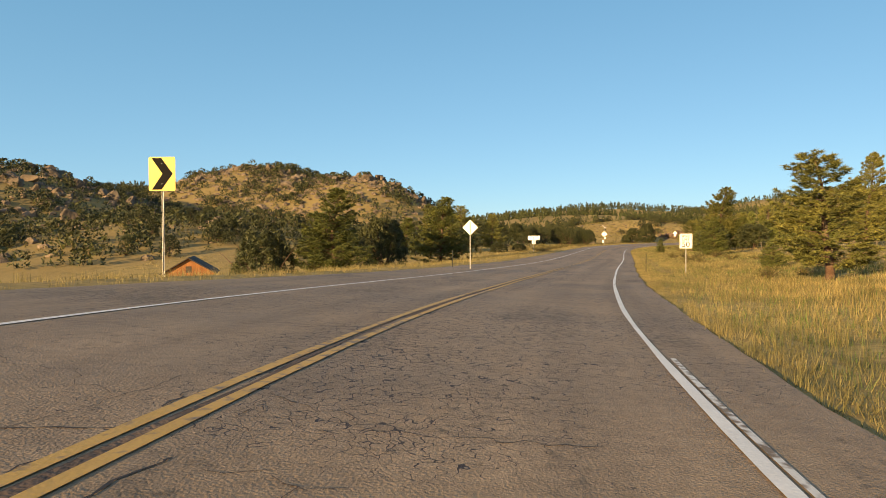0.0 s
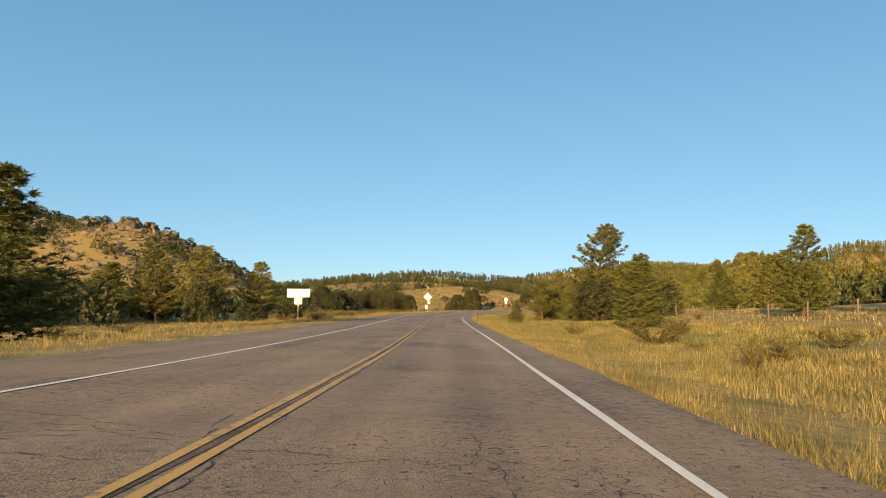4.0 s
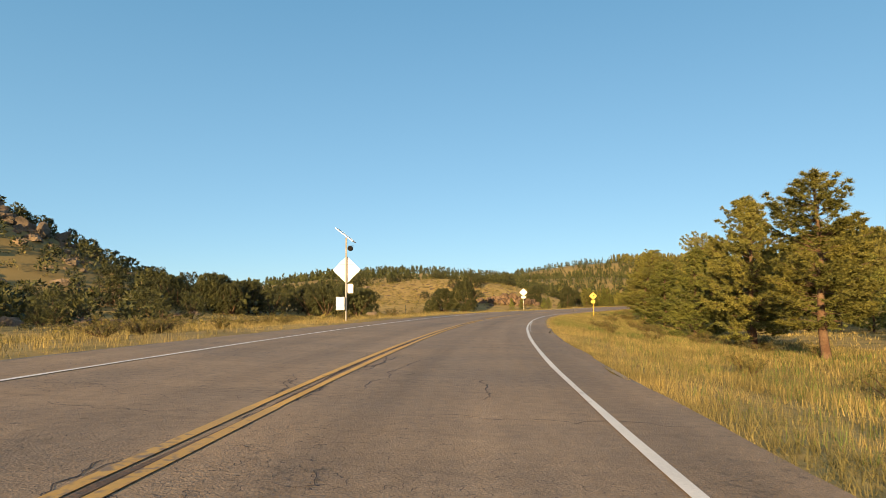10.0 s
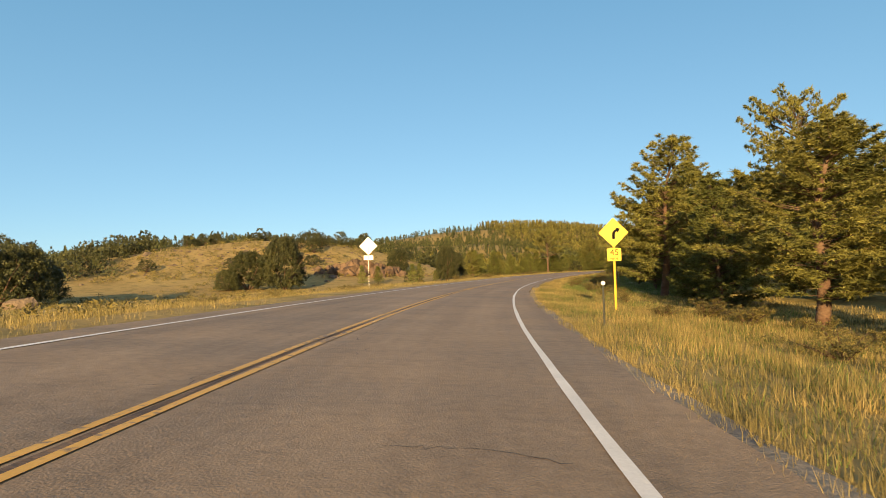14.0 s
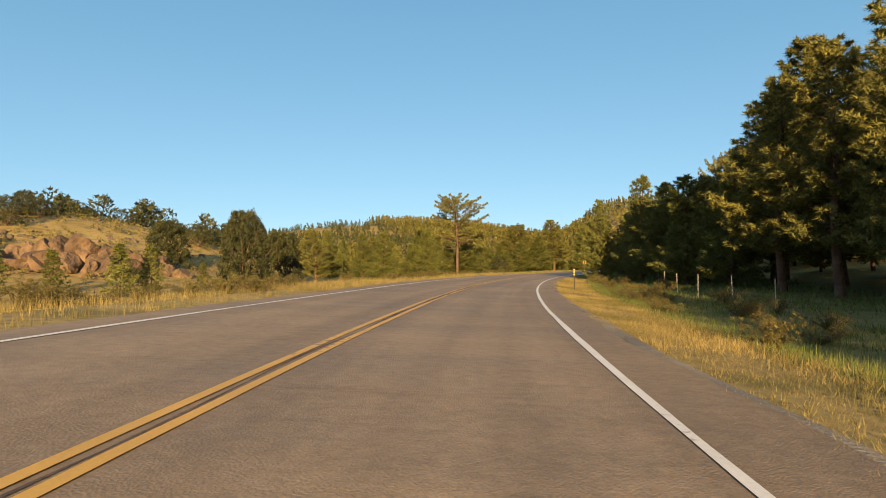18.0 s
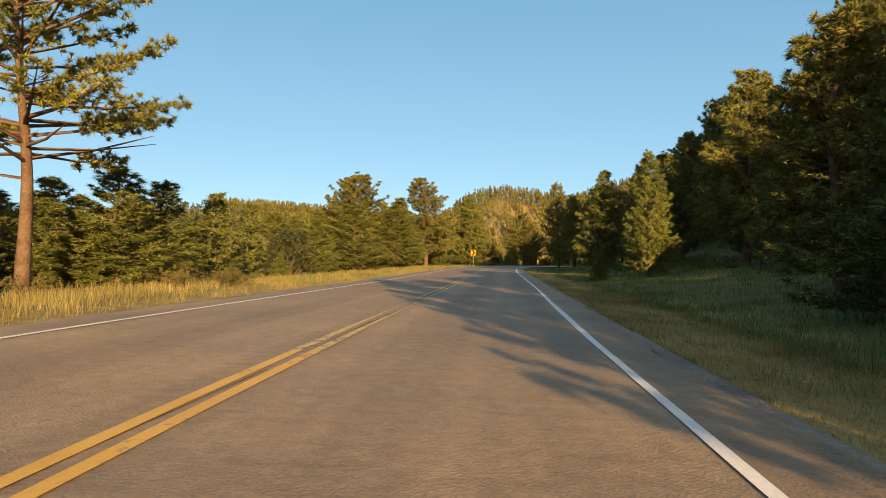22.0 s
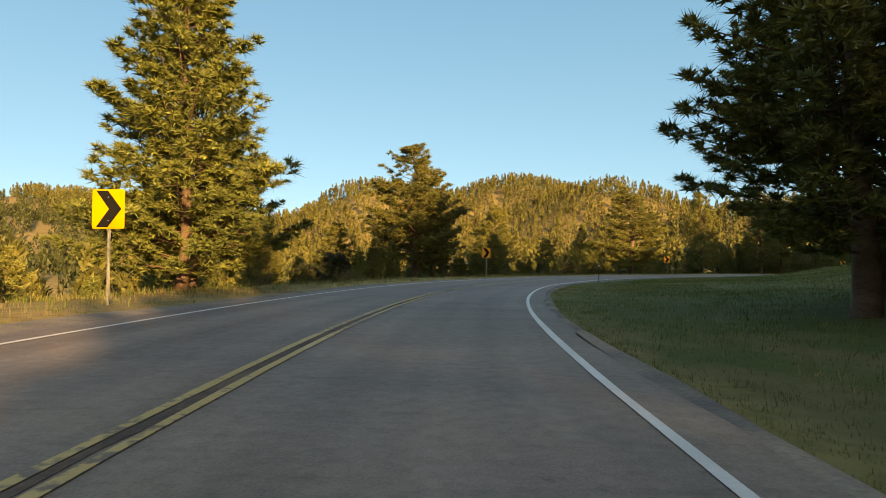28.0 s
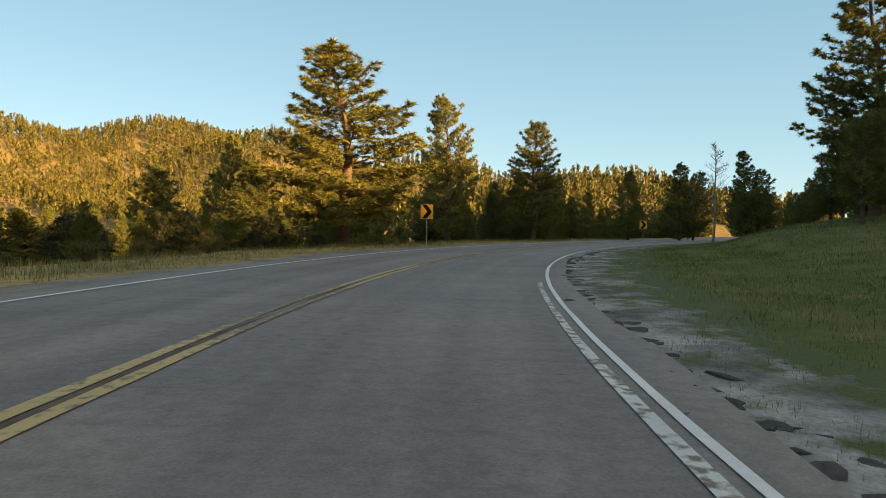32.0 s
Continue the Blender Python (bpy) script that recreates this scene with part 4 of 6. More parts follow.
def make_tree(kind, seed, fine=1.0):
    """A ten-metre juniper, shrub or snag: wood and needles as two meshes."""
    rng = np.random.RandomState(seed)
    wood_v, wood_f, cen, size = [], [], [], []

    def limb(points, radii, n=5):
        v, f = tube(points, radii, n)
        o = len(wood_v)
        wood_v.extend(v)
        wood_f.extend([tuple(a + o for a in q) for q in f])

    if kind == "dead":
        zs = np.linspace(-0.4, 9.8, 14)
        limb([(0.1 * math.sin(z), 0.1 * math.cos(z * 0.7), z) for z in zs], [0.14 * (1 - max(z, 0) / 10.6) + 0.015 for z in zs], 8)
        z = 2.5
        while z < 9.8:
            for _ in range(3):
                a, ln = rng.uniform(0, 6.283), 2.2 * (1 - (z / 10) ** 2) * rng.uniform(0.6, 1.1) + 0.2
                p0 = np.array([0.1 * math.sin(z), 0.1 * math.cos(z * 0.7), z])
                tip = p0 + np.array([math.cos(a) * ln, math.sin(a) * ln, ln * rng.uniform(0.3, 0.9)])
                limb([p0, (p0 + tip) / 2, tip], [0.035, 0.025, 0.010], 3)
                for q in (0.4, 0.6, 0.8):
                    b = p0 + (tip - p0) * q
                    limb([b, b + np.array([rng.normal(0, 0.3), rng.normal(0, 0.3), 0.5])], [0.018, 0.006], 3)
                if rng.rand() < 0.3:
                    cen.append(tip), size.append(0.22)
            z += rng.uniform(0.35, 0.6)
    else:  # round juniper or shrub, stems from the base
        stems = 6 if kind == "round" else 14
        for i in range(stems):
            a, ln = rng.uniform(0, 6.283), rng.uniform(5.5, 9.0)
            tilt = rng.uniform(0.1, 0.75 if kind == "round" else 0.95)
            way = np.array([math.cos(a) * tilt, math.sin(a) * tilt, 1.0])
            way /= np.linalg.norm(way)
            way = way * np.array([1.5, 1.5, 1.0])
            p = [np.array([math.cos(a) * 0.1, math.sin(a) * 0.1, -0.3]) + way * ln * q + rng.normal(0, 0.12, 3) * q for q in (0, 0.35, 0.7, 0.95)]
            limb(p, [0.20, 0.13, 0.08, 0.02], 5)
            for q in range(int((70 if kind == "round" else 46) * fine)):
                if kind == "round":  # clumps over an uneven dome
                    th, up = rng.uniform(0, 6.283), rng.rand() ** 0.8
                    lump = 1 + 0.13 * math.sin(3 * th + seed) + 0.09 * math.sin(5 * th + up * 4 + 2 * seed)
                    deep = rng.uniform(0.80, 1.0) if rng.rand() < 0.8 else rng.uniform(0.3, 0.8)
                    wide = math.sqrt(max(0.03, 1 - (up * 1.05 - 0.12) ** 2)) * 4.5 * lump * deep
                    k = np.array([math.cos(th) * wide, math.sin(th) * wide, 0.5 + up * 8.6 * (0.85 + 0.15 * deep) * (0.94 + 0.06 * lump)])
                    cen.append(k), size.append(rng.uniform(0.55, 0.95))
                    continue
                t = 0.10 + 0.9 * rng.rand() ** 0.75
                k = np.array([np.interp(t, (0, 0.35, 0.7, 0.95, 1.0), [w[c] for w in p] + [p[3][c]]) for c in range(3)])
                k = k + rng.normal(0, 0.75, 3) * np.array([1.15, 1.15, 0.75])
                k[2] = max(k[2], 0.25)
                cen.append(k), size.append(rng.uniform(0.45, 0.85) * 1.2)
    bark = M_DEADWOOD if kind == "dead" else M_BARK
    if kind == "round":
        wood_v, wood_f = np.array(wood_v), np.array(wood_f)
        k, q = len(wood_v) // stems, len(wood_f) // stems
        wood = [mesh_of("stem", wood_v[i * k:(i + 1) * k], wood_f[:q], bark, smooth=True) for i in range(stems)]
    else:
        wood = [mesh_of(kind + "_trunk", np.array(wood_v), np.array(wood_f), bark, smooth=True)]
    mat = {"dead": M_PINE, "round": M_JUNIPER, "shrub": M_SHRUB}[kind]
    count = (52 if fine > 0.5 else 40) if kind == "round" else 40
    v, f = leaves(np.array(cen), np.array(size), count, rng, 0.27 if fine > 0.5 else 0.32 if kind == "round" else 0.24, 0.55, 0.12, 0.9)
    return wood, mesh_of(kind + "_crown", v, f, mat)


KINDS = {
    "tall": [make_pine("tall", k, 0.9) for k in (11, 12, 13, 17, 18)],
    "cone": [make_pine("cone", k, 0.8) for k in (21, 22, 23, 24)],
    "round": [make_tree("round", k) for k in (31, 32, 33)],
    "shrub": [make_tree("shrub", k, 0.28) for k in (41, 42)],
    "dead": [make_tree("dead", 51)],
    "open": [make_pine("open", k, 2.0) for k in (55, 56)],
    "spire": [make_pine("cone", k, 1.9) for k in (95, 96)],
    "grand": [make_pine("tall", k, 1.9) for k in (91, 92, 93, 94)],
}
THIN = {"tall": [make_pine("tall", k, 0.28) for k in (61, 62, 63)], "cone": [make_pine("cone", k, 0.28) for k in (71, 72)], "round": [make_tree("round", k, 0.4) for k in (81, 82)]}
SPAN = {"tall": 4.0, "cone": 3.9, "open": 7.6, "round": 10.5, "shrub": 12.0, "dead": 4.5, "grand": 4.0, "spire": 3.9}  # how wide a ten-metre one is
NAMES = {"open": ("pine_tree", "tree"), "tall": ("pine_tree", "tree"), "cone": ("young_pine", "tree"), "round": ("juniper", "tree"), "shrub": ("shrub", "bush"), "dead": ("dead_pine", "tree"), "grand": ("pine_tree", "tree"), "spire": ("pine_tree", "tree")}
LABELS = {"open": "old ponderosa pine with bare reddish trunk and flat open crown", "tall": "ponderosa pine with reddish trunk and open crown", "cone": "dense conical young pine with boughs to the ground", "round": "dark bushy juniper on dry grass",
          "shrub": "low straggly roadside shrub in dry grass", "dead": "half-dead pine with bare grey branches", "grand": "large ponderosa pine with long needles and reddish bark", "spire": "large conical pine with tiers of upswept boughs"}
USUAL = {"tall": 5.0, "cone": 5.4}
tree_rng = np.random.RandomState(99)
_made = {}
TREES = []


def plant(kind, x, y, tall, wide=None, label="", group="", which=None, thin=False, sink=0.0):
    """One tree of its own at a place, as tall and wide as given."""
    pool = THIN[kind] if thin else KINDS[kind]
    i = tree_rng.randint(len(pool)) if which is None else which % len(pool)
    wide = wide or tall * USUAL.get(kind, SPAN[kind]) / 10 * tree_rng.uniform(0.85, 1.15)
    z = float(height(x, y)[0]) - sink
    m = pose(x, y, z, 0, 0, tree_rng.uniform(0, 360)) @ Matrix.Diagonal((wide / SPAN[kind], wide / SPAN[kind], tall / 10, 1))
    key = (kind, i, thin)
    if key not in _made:
        ob = new(NAMES[kind][0])
        for w_ in pool[i][0]:
            part("stem" if len(pool[i][0]) > 1 else "trunk", w_, None, ob)
        part("crown", pool[i][1], None, ob)
        _made[key] = ob
        ob.matrix_basis = m
    else:
        first = _made[key]
        keep = first.matrix_basis.copy()
        first.matrix_basis = Matrix()
        ob = copy_thing(first, m)
        first.matrix_basis = keep
    tagged(ob, label or LABELS[kind], NAMES[kind][1], group or {"shrub": "roadside shrubs"}.get(kind, "trees along the road"))
    TREES.append((x, y, wide))
    return ob


# trees that stand out: kind, x, y, height, width
MEADOW_LEFT = [("round", -32.8, -1.0, 6.6, 7.0), ("cone", -26.0, 0.9, 9.0, 7.6), ("round", -24.5, 11.9, 6.6, 6.0), ("cone", -20.6, 23.2, 8.4, 7.4), ("cone", -30.0, 7.5, 7.4, 6.0),
               ("tall", -38.3, 84.9, 11.2, 6.6), ("tall", -32.1, 85.6, 10.8, 7.4), ("cone", -44.0, 82.0, 8.0, 8.0), ("round", -20, 66, 2.2, 4.0), ("round", -16.5, 70, 1.6, 3.4),
               ("shrub", 1.6, 148.7, 1.1, 1.7), ("round", -30, 80, 6, 6.5), ("round", -42, 92, 6.5, 7), ("tall", -26, 93, 8.8, 6.2), ("round", -50, 74, 5, 6), ("round", 10.3, 302.7, 4.6, 5.8), ("round", 14.0, 306.0, 8.5, 10.0)]
GRASS_RIGHT = [("tall", 9.9, -27.5, 5.6, 4.6), ("cone", 13.8, -10.5, 3.6, 2.4), ("cone", 11.4, -11.1, 2.0, 1.9), ("tall", 31.8, 32.0, 11.5, 5.6), ("tall", 37.3, 27.0, 12.4, 7.8),
               ("cone", 28.2, 41.8, 7.0, 4.5), ("cone", 15.3, 40.5, 5.6, 4.5), ("grand", 21.6, 75.3, 12.2, 7.2), ("cone", 25.2, 73.4, 6.0, 5.4), ("cone", 18.0, 74.0, 5.0, 4.4), ("tall", 54.0, 94.1, 9.0, 7.5), ("cone", 35.4, 70.6, 5.0, 4.3),
               ("round", 19.7, 69.0, 5.4, 6.2), ("round", 26.0, 68.0, 4.8, 6.8), ("cone", 23.2, 93.7, 6.0, 4.5), ("grand", 21.2, 114.5, 8.0, 4.9), ("grand", 23.4, 124.4, 8.8, 4.6), ("grand", 28.8, 135.0, 10.8, 5.6), ("cone", 27.5, 141.3, 7.9, 5.0), ("cone", 36.6, 171.0, 8.6, 7.0), ("grand", 46.5, 175.7, 11.4, 7.0),
               ("cone", 21.7, 99.8, 1.7, 2.1), ("cone", 10.3, 70.4, 2.8, 1.9), ("shrub", 10.0, 22.0, 1.4, 2.4), ("shrub", 20.5, 84.0, 1.8, 3.0)]
# some tall pines here are added up-sun to shade the front row
BEND_RIGHT = [("grand", 35.6, 154.7, 9.8, 6.4), ("tall", 56.9, 170.5, 12.5, 7.0), ("grand", 50.8, 214.7, 13.0, 8.0), ("grand", 40.3, 188.2, 8.6, 7.0), ("open", 59.5, 209.5, 15.2, 9.6), ("cone", 56.5, 203.5, 11.8, 7.4),
              ("cone", 47.0, 203.0, 8.6, 6.0), ("cone", 53.0, 191.0, 9.5, 6.0), ("grand", 84.4, 261.4, 16.0, 9.6), ("grand", 91.0, 275.0, 13.8, 8.3), ("grand", 86.5, 267.5, 14.8, 8.5),
              ("cone", 68.5, 236.0, 9.5, 6.0), ("grand", 74.0, 244.0, 12.0, 6.8), ("cone", 86.0, 279.0, 8.0, 4.8), ("tall", 82.0, 268.0, 12.0, 6.0), ("tall", 78.5, 258.5, 13.0, 6.0), ("cone", 75.5, 252.0, 9.0, 5.4), ("cone", 88.6, 284.5, 7.2, 5.2), ("tall", 66, 228, 11, 6), ("tall", 70, 233, 12, 6), ("tall", 62.5, 221, 11, 6), ("tall", 72.5, 239, 12, 6), ("grand", 76.4, 247.6, 15.5, 8.6), ("tall", 82, 255, 10.5, 6.0), ("tall", 80.5, 263.5, 12.6, 6.0), ("cone", 84.2, 273.5, 8.8, 5.2), ("tall", 90.0, 281.0, 8.2, 5.4), ("tall", 87.5, 273.0, 9.6, 5.6), ("tall", 94.5, 286.0, 9.0, 5.4)]
WOOD_LEFT = [("round", 21.0, 302.5, 11.4, 10.4), ("round", 51.0, 337.4, 7.0, 6.6), ("open", 91.0, 330.0, 11.8, 10.0), ("round", 58.1, 313.5, 8.6, 6.2), ("cone", 81.8, 348.3, 8.0, 5.0),
             ("round", 66.5, 336.3, 7.4, 6.8), ("grand", 124.4, 370.0, 11.2, 7.4), ("grand", 144.0, 383.5, 13.2, 8.4), ("cone", 166.8, 402.4, 13.2, 5.2), ("tall", 138.6, 388.6, 10.5, 6.6),
             ("grand", 126.4, 373.6, 11.2, 6.4), ("cone", 80.7, 336.0, 2.6, 2.4), ("cone", 85.5, 330.5, 4.6, 4.6), ("cone", 87.8, 332.0, 6.2, 4.6), ("cone", 83.0, 330.0, 2.8, 3.0), ("cone", 92.6, 336.0, 5.0, 4.2), ("cone", 87.0, 335.0, 8.0, 5.0), ("cone", 113.0, 363.0, 6.2, 5.6), ("cone", 116.5, 367.0, 6.4, 5.4), ("cone", 104.5, 341.0, 1.5, 1.4), ("cone", 117.4, 356.0, 6.2, 5.6), ("cone", 128.5, 367.5, 8.0, 6.4), ("cone", 121.0, 371.0, 7.2, 5.6), ("tall", 134.5, 377.5, 8.8, 6.4), ("cone", 132.0, 371.0, 6.0, 4.8), ("cone", 138.5, 380.0, 6.6, 5.2), ("cone", 150.5, 391.0, 6.4, 5.0), ("cone", 112.0, 352.5, 4.6, 4.0), ("tall", 69.3, 329.0, 7.2, 5.0), ("cone", 74.6, 342.2, 7.6, 4.6), ("tall", 85.7, 356.4, 8.0, 5.0), ("cone", 94.6, 368.6, 8.5, 5.0), ("cone", 74.0, 301.0, 4.8, 3.1), ("cone", 69.0, 299.7, 4.6, 3.1), ("cone", 90.1, 338.9, 4.8, 4.6), ("cone", 87.2, 334.8, 5.0, 4.8), ("cone", 85.7, 335.0, 4.4, 4.6), ("cone", 94.5, 334.2, 5.4, 5.4), ("cone", 97.2, 338.6, 5.4, 5.2)]
WOOD_RIGHT = [("cone", 91.2, 289.8, 9.8, 5.0), ("cone", 91.8, 296.9, 8.4, 4.0), ("grand", 109.6, 305.4, 10.6, 5.4), ("cone", 134.2, 341.9, 8.9, 4.6), ("cone", 123.6, 328.9, 7.8, 3.4), ("grand", 129.0, 325.5, 12.4, 6.4), ("open", 131.6, 318.2, 15.2, 7.0), ("cone", 119.6, 317.6, 3.6, 3.2), ("tall", 99.2, 302.0, 7.6, 4.8), ("cone", 102.2, 305.6, 7.2, 4.6), ("cone", 105.8, 309.0, 5.4, 4.0), ("tall", 110.0, 312.2, 8.2, 5.2), ("tall", 106.0, 303.0, 9.0, 5.4), ("tall", 113.5, 313.0, 9.0, 5.4),
              ("cone", 121.4, 331.0, 2.0, 1.3), ("tall", 158.2, 370.4, 12.2, 4.8), ("tall", 156.8, 366.3, 9.8, 3.8), ("grand", 170.2, 378.6, 11.4, 7.2), ("grand", 175.1, 378.9, 12.0, 7.0),
              ("cone", 163.0, 366.0, 7.0, 3.2), ("grand", 249.2, 388.8, 14.8, 8.4), ("tall", 250.5, 384.0, 13.5, 7.0), ("cone", 140.0, 342.0, 9.5, 4.6), ("tall", 150.0, 343.0, 12.0, 6.0)]
OUTER_BEND = [("spire", 165.4, 400.6, 13.4, 8.6), ("grand", 197.6, 420.5, 13.4, 9.4), ("grand", 203.2, 423.6, 12.4, 6.0), ("tall", 199.4, 435.5, 9.6, 6.6), ("grand", 243.7, 421.2, 13.2, 10.2), ("tall", 268.2, 420.4, 15.4, 6.6), ("tall", 273.5, 412.3, 12.4, 6.2),
              ("dead", 299.9, 390.4, 13.6, 5.4), ("cone", 301.5, 394.8, 11.0, 6.0), ("cone", 250.8, 434.5, 11.2, 4.6), ("cone", 253.4, 443.5, 11.2, 7.6), ("cone", 240.4, 426.0, 6.0, 4.6),
              ("grand", 221.3, 430.2, 10.6, 7.4), ("cone", 226.0, 428.0, 2.8, 2.8), ("cone", 211.0, 421.5, 5.0, 3.6), ("tall", 308.0, 392.0, 10.5, 5.2), ("cone", 292.0, 402.0, 9.0, 5.0)]
for some in (MEADOW_LEFT, GRASS_RIGHT, BEND_RIGHT, WOOD_LEFT, WOOD_RIGHT, OUTER_BEND):
    for k, (kind, x, y, tall, wide) in enumerate(some):
        plant(kind, x, y, tall, wide, which=k)


SUN_GAP = (124.0, 328.5)  # trees up-sun of this young pine are kept low so sunlight reaches it


def fill(n, s0, s1, u0, u1, kinds, tall, gap, seed, thin=False, crest=None):
    """Trees scattered along one side of the road, kept apart from each other, none higher than the crest."""
    r = np.random.RandomState(seed)
    for _ in range(n):
        s, u = r.uniform(s0, s1), u0 + (u1 - u0) * r.rand()
        x, y, _z = on_road(s, u)
        rs, ru = road_place(x, y)
        if abs(ru[0]) < min(abs(u0), abs(u1)) - 0.5:
            continue
        if any((x - a) ** 2 + (y - b) ** 2 < (gap * 0.5 + w * 0.32) ** 2 for a, b, w in TREES):
            continue
        along = (x - SUN_GAP[0]) * 0.383 + (y - SUN_GAP[1]) * 0.924
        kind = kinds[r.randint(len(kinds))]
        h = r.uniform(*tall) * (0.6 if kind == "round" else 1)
        if 0 < -along < 46 and abs((x - SUN_GAP[0]) * 0.924 - (y - SUN_GAP[1]) * 0.383) < 3.0:
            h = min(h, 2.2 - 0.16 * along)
        if crest is not None:
            h = min(h, crest - float(height(x, y)[0]))
            if h < 1.2:
                continue
        plant(kind, x, y, h, thin=thin)


# rounded junipers of the near hillside and round the meadow
fill(95, 160, 300, -115, -42, ["round"], (5, 8.5), 8, 219, thin=True)
r_ = np.random.RandomState(220)
for k in range(34):
    f = r_.rand()
    x, y = -54 + 48 * f + r_.normal(0, 2.5), 214 + 30 * f + (k % 4) * 8 + r_.normal(0, 2.5)
    plant("round", x, y, r_.uniform(6.2, 9.0), r_.uniform(6.0, 9.0), thin=k % 3 > 0)
# pines added up-sun of the bend, mostly hidden, to shade the road
for x, y in ((128, 308), (133, 314), (131, 302), (140, 316), (124, 301), (136, 307), (145, 318), (120, 295), (127, 295), (138, 322), (134, 297), (142, 310), (148, 324)):
    plant("tall", x, y, r_.uniform(15, 17), r_.uniform(6.5, 7.5))
for x, y in ((170, 373), (178, 375), (174, 375)):
    if all((x - a) ** 2 + (y - b) ** 2 > 4 for a, b, w in TREES):
        plant("tall", x, y, r_.uniform(12, 14), r_.uniform(6.0, 7.0))
for k in range(38):  # along the crest and over the slope of the mound
    x, y = r_.uniform(-35, 70), r_.uniform(362, 392) if k < 28 else r_.uniform(335, 362)
    if road_place(x, y)[1][0] < -45:
        plant("round", x, y, r_.uniform(2.6, 5.0), r_.uniform(3.4, 6.0), thin=True)
# open pasture and its trees, then the denser wood
fill(16, 120, 225, 42, 80, ["cone", "tall", "cone", "round"], (4, 7), 5, 201, thin=True)
fill(20, 70, 130, 36, 80, ["cone", "tall", "cone"], (5, 9), 5, 202, thin=True)
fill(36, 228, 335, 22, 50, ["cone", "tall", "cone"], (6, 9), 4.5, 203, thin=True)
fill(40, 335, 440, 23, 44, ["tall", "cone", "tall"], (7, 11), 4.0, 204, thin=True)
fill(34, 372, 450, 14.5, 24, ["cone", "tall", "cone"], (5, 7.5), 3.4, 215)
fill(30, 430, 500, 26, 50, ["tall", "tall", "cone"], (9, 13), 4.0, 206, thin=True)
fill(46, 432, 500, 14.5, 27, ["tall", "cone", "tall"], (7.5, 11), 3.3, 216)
# a second row added up-sun to darken the lower halves of the front trees
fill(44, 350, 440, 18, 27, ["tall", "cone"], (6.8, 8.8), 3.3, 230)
# row inside the bend, out of view, added to keep the road in shade
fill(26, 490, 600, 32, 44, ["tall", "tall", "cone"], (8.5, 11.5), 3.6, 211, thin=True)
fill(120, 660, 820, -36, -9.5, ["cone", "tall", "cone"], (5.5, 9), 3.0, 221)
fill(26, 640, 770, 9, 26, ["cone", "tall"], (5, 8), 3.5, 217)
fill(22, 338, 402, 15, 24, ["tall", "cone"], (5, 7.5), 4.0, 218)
# further unseen row inside the bend, added for its shadow
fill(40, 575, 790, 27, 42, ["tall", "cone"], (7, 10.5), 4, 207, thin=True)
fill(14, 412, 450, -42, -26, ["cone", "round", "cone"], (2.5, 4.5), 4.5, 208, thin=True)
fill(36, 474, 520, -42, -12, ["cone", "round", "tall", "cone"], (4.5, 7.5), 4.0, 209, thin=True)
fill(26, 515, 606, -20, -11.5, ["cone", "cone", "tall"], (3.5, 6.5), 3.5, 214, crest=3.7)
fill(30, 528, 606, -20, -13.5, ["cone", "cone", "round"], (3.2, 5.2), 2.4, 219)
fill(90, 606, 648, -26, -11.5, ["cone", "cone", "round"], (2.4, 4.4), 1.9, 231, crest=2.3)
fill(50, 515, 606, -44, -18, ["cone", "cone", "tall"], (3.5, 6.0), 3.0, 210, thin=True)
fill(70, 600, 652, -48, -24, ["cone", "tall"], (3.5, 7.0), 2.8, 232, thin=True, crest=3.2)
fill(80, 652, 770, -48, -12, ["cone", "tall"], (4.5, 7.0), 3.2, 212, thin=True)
# pines added inside the bend to cast shade over the road
r_ = np.random.RandomState(213)
for _ in range(120):
    x, y = r_.uniform(140, 214), r_.uniform(318, 368)
    off_road = road_place(x, y)[1][0]
    if off_road > 20 and all((x - a) ** 2 + (y - b) ** 2 > 7.5 for a, b, w in TREES):
        plant("tall", x, y, r_.uniform(10.5, 14) * (0.7 if x > 196 else 0.92 if x > 176 else 1), r_.uniform(5, 6.5), thin=off_road > 30)


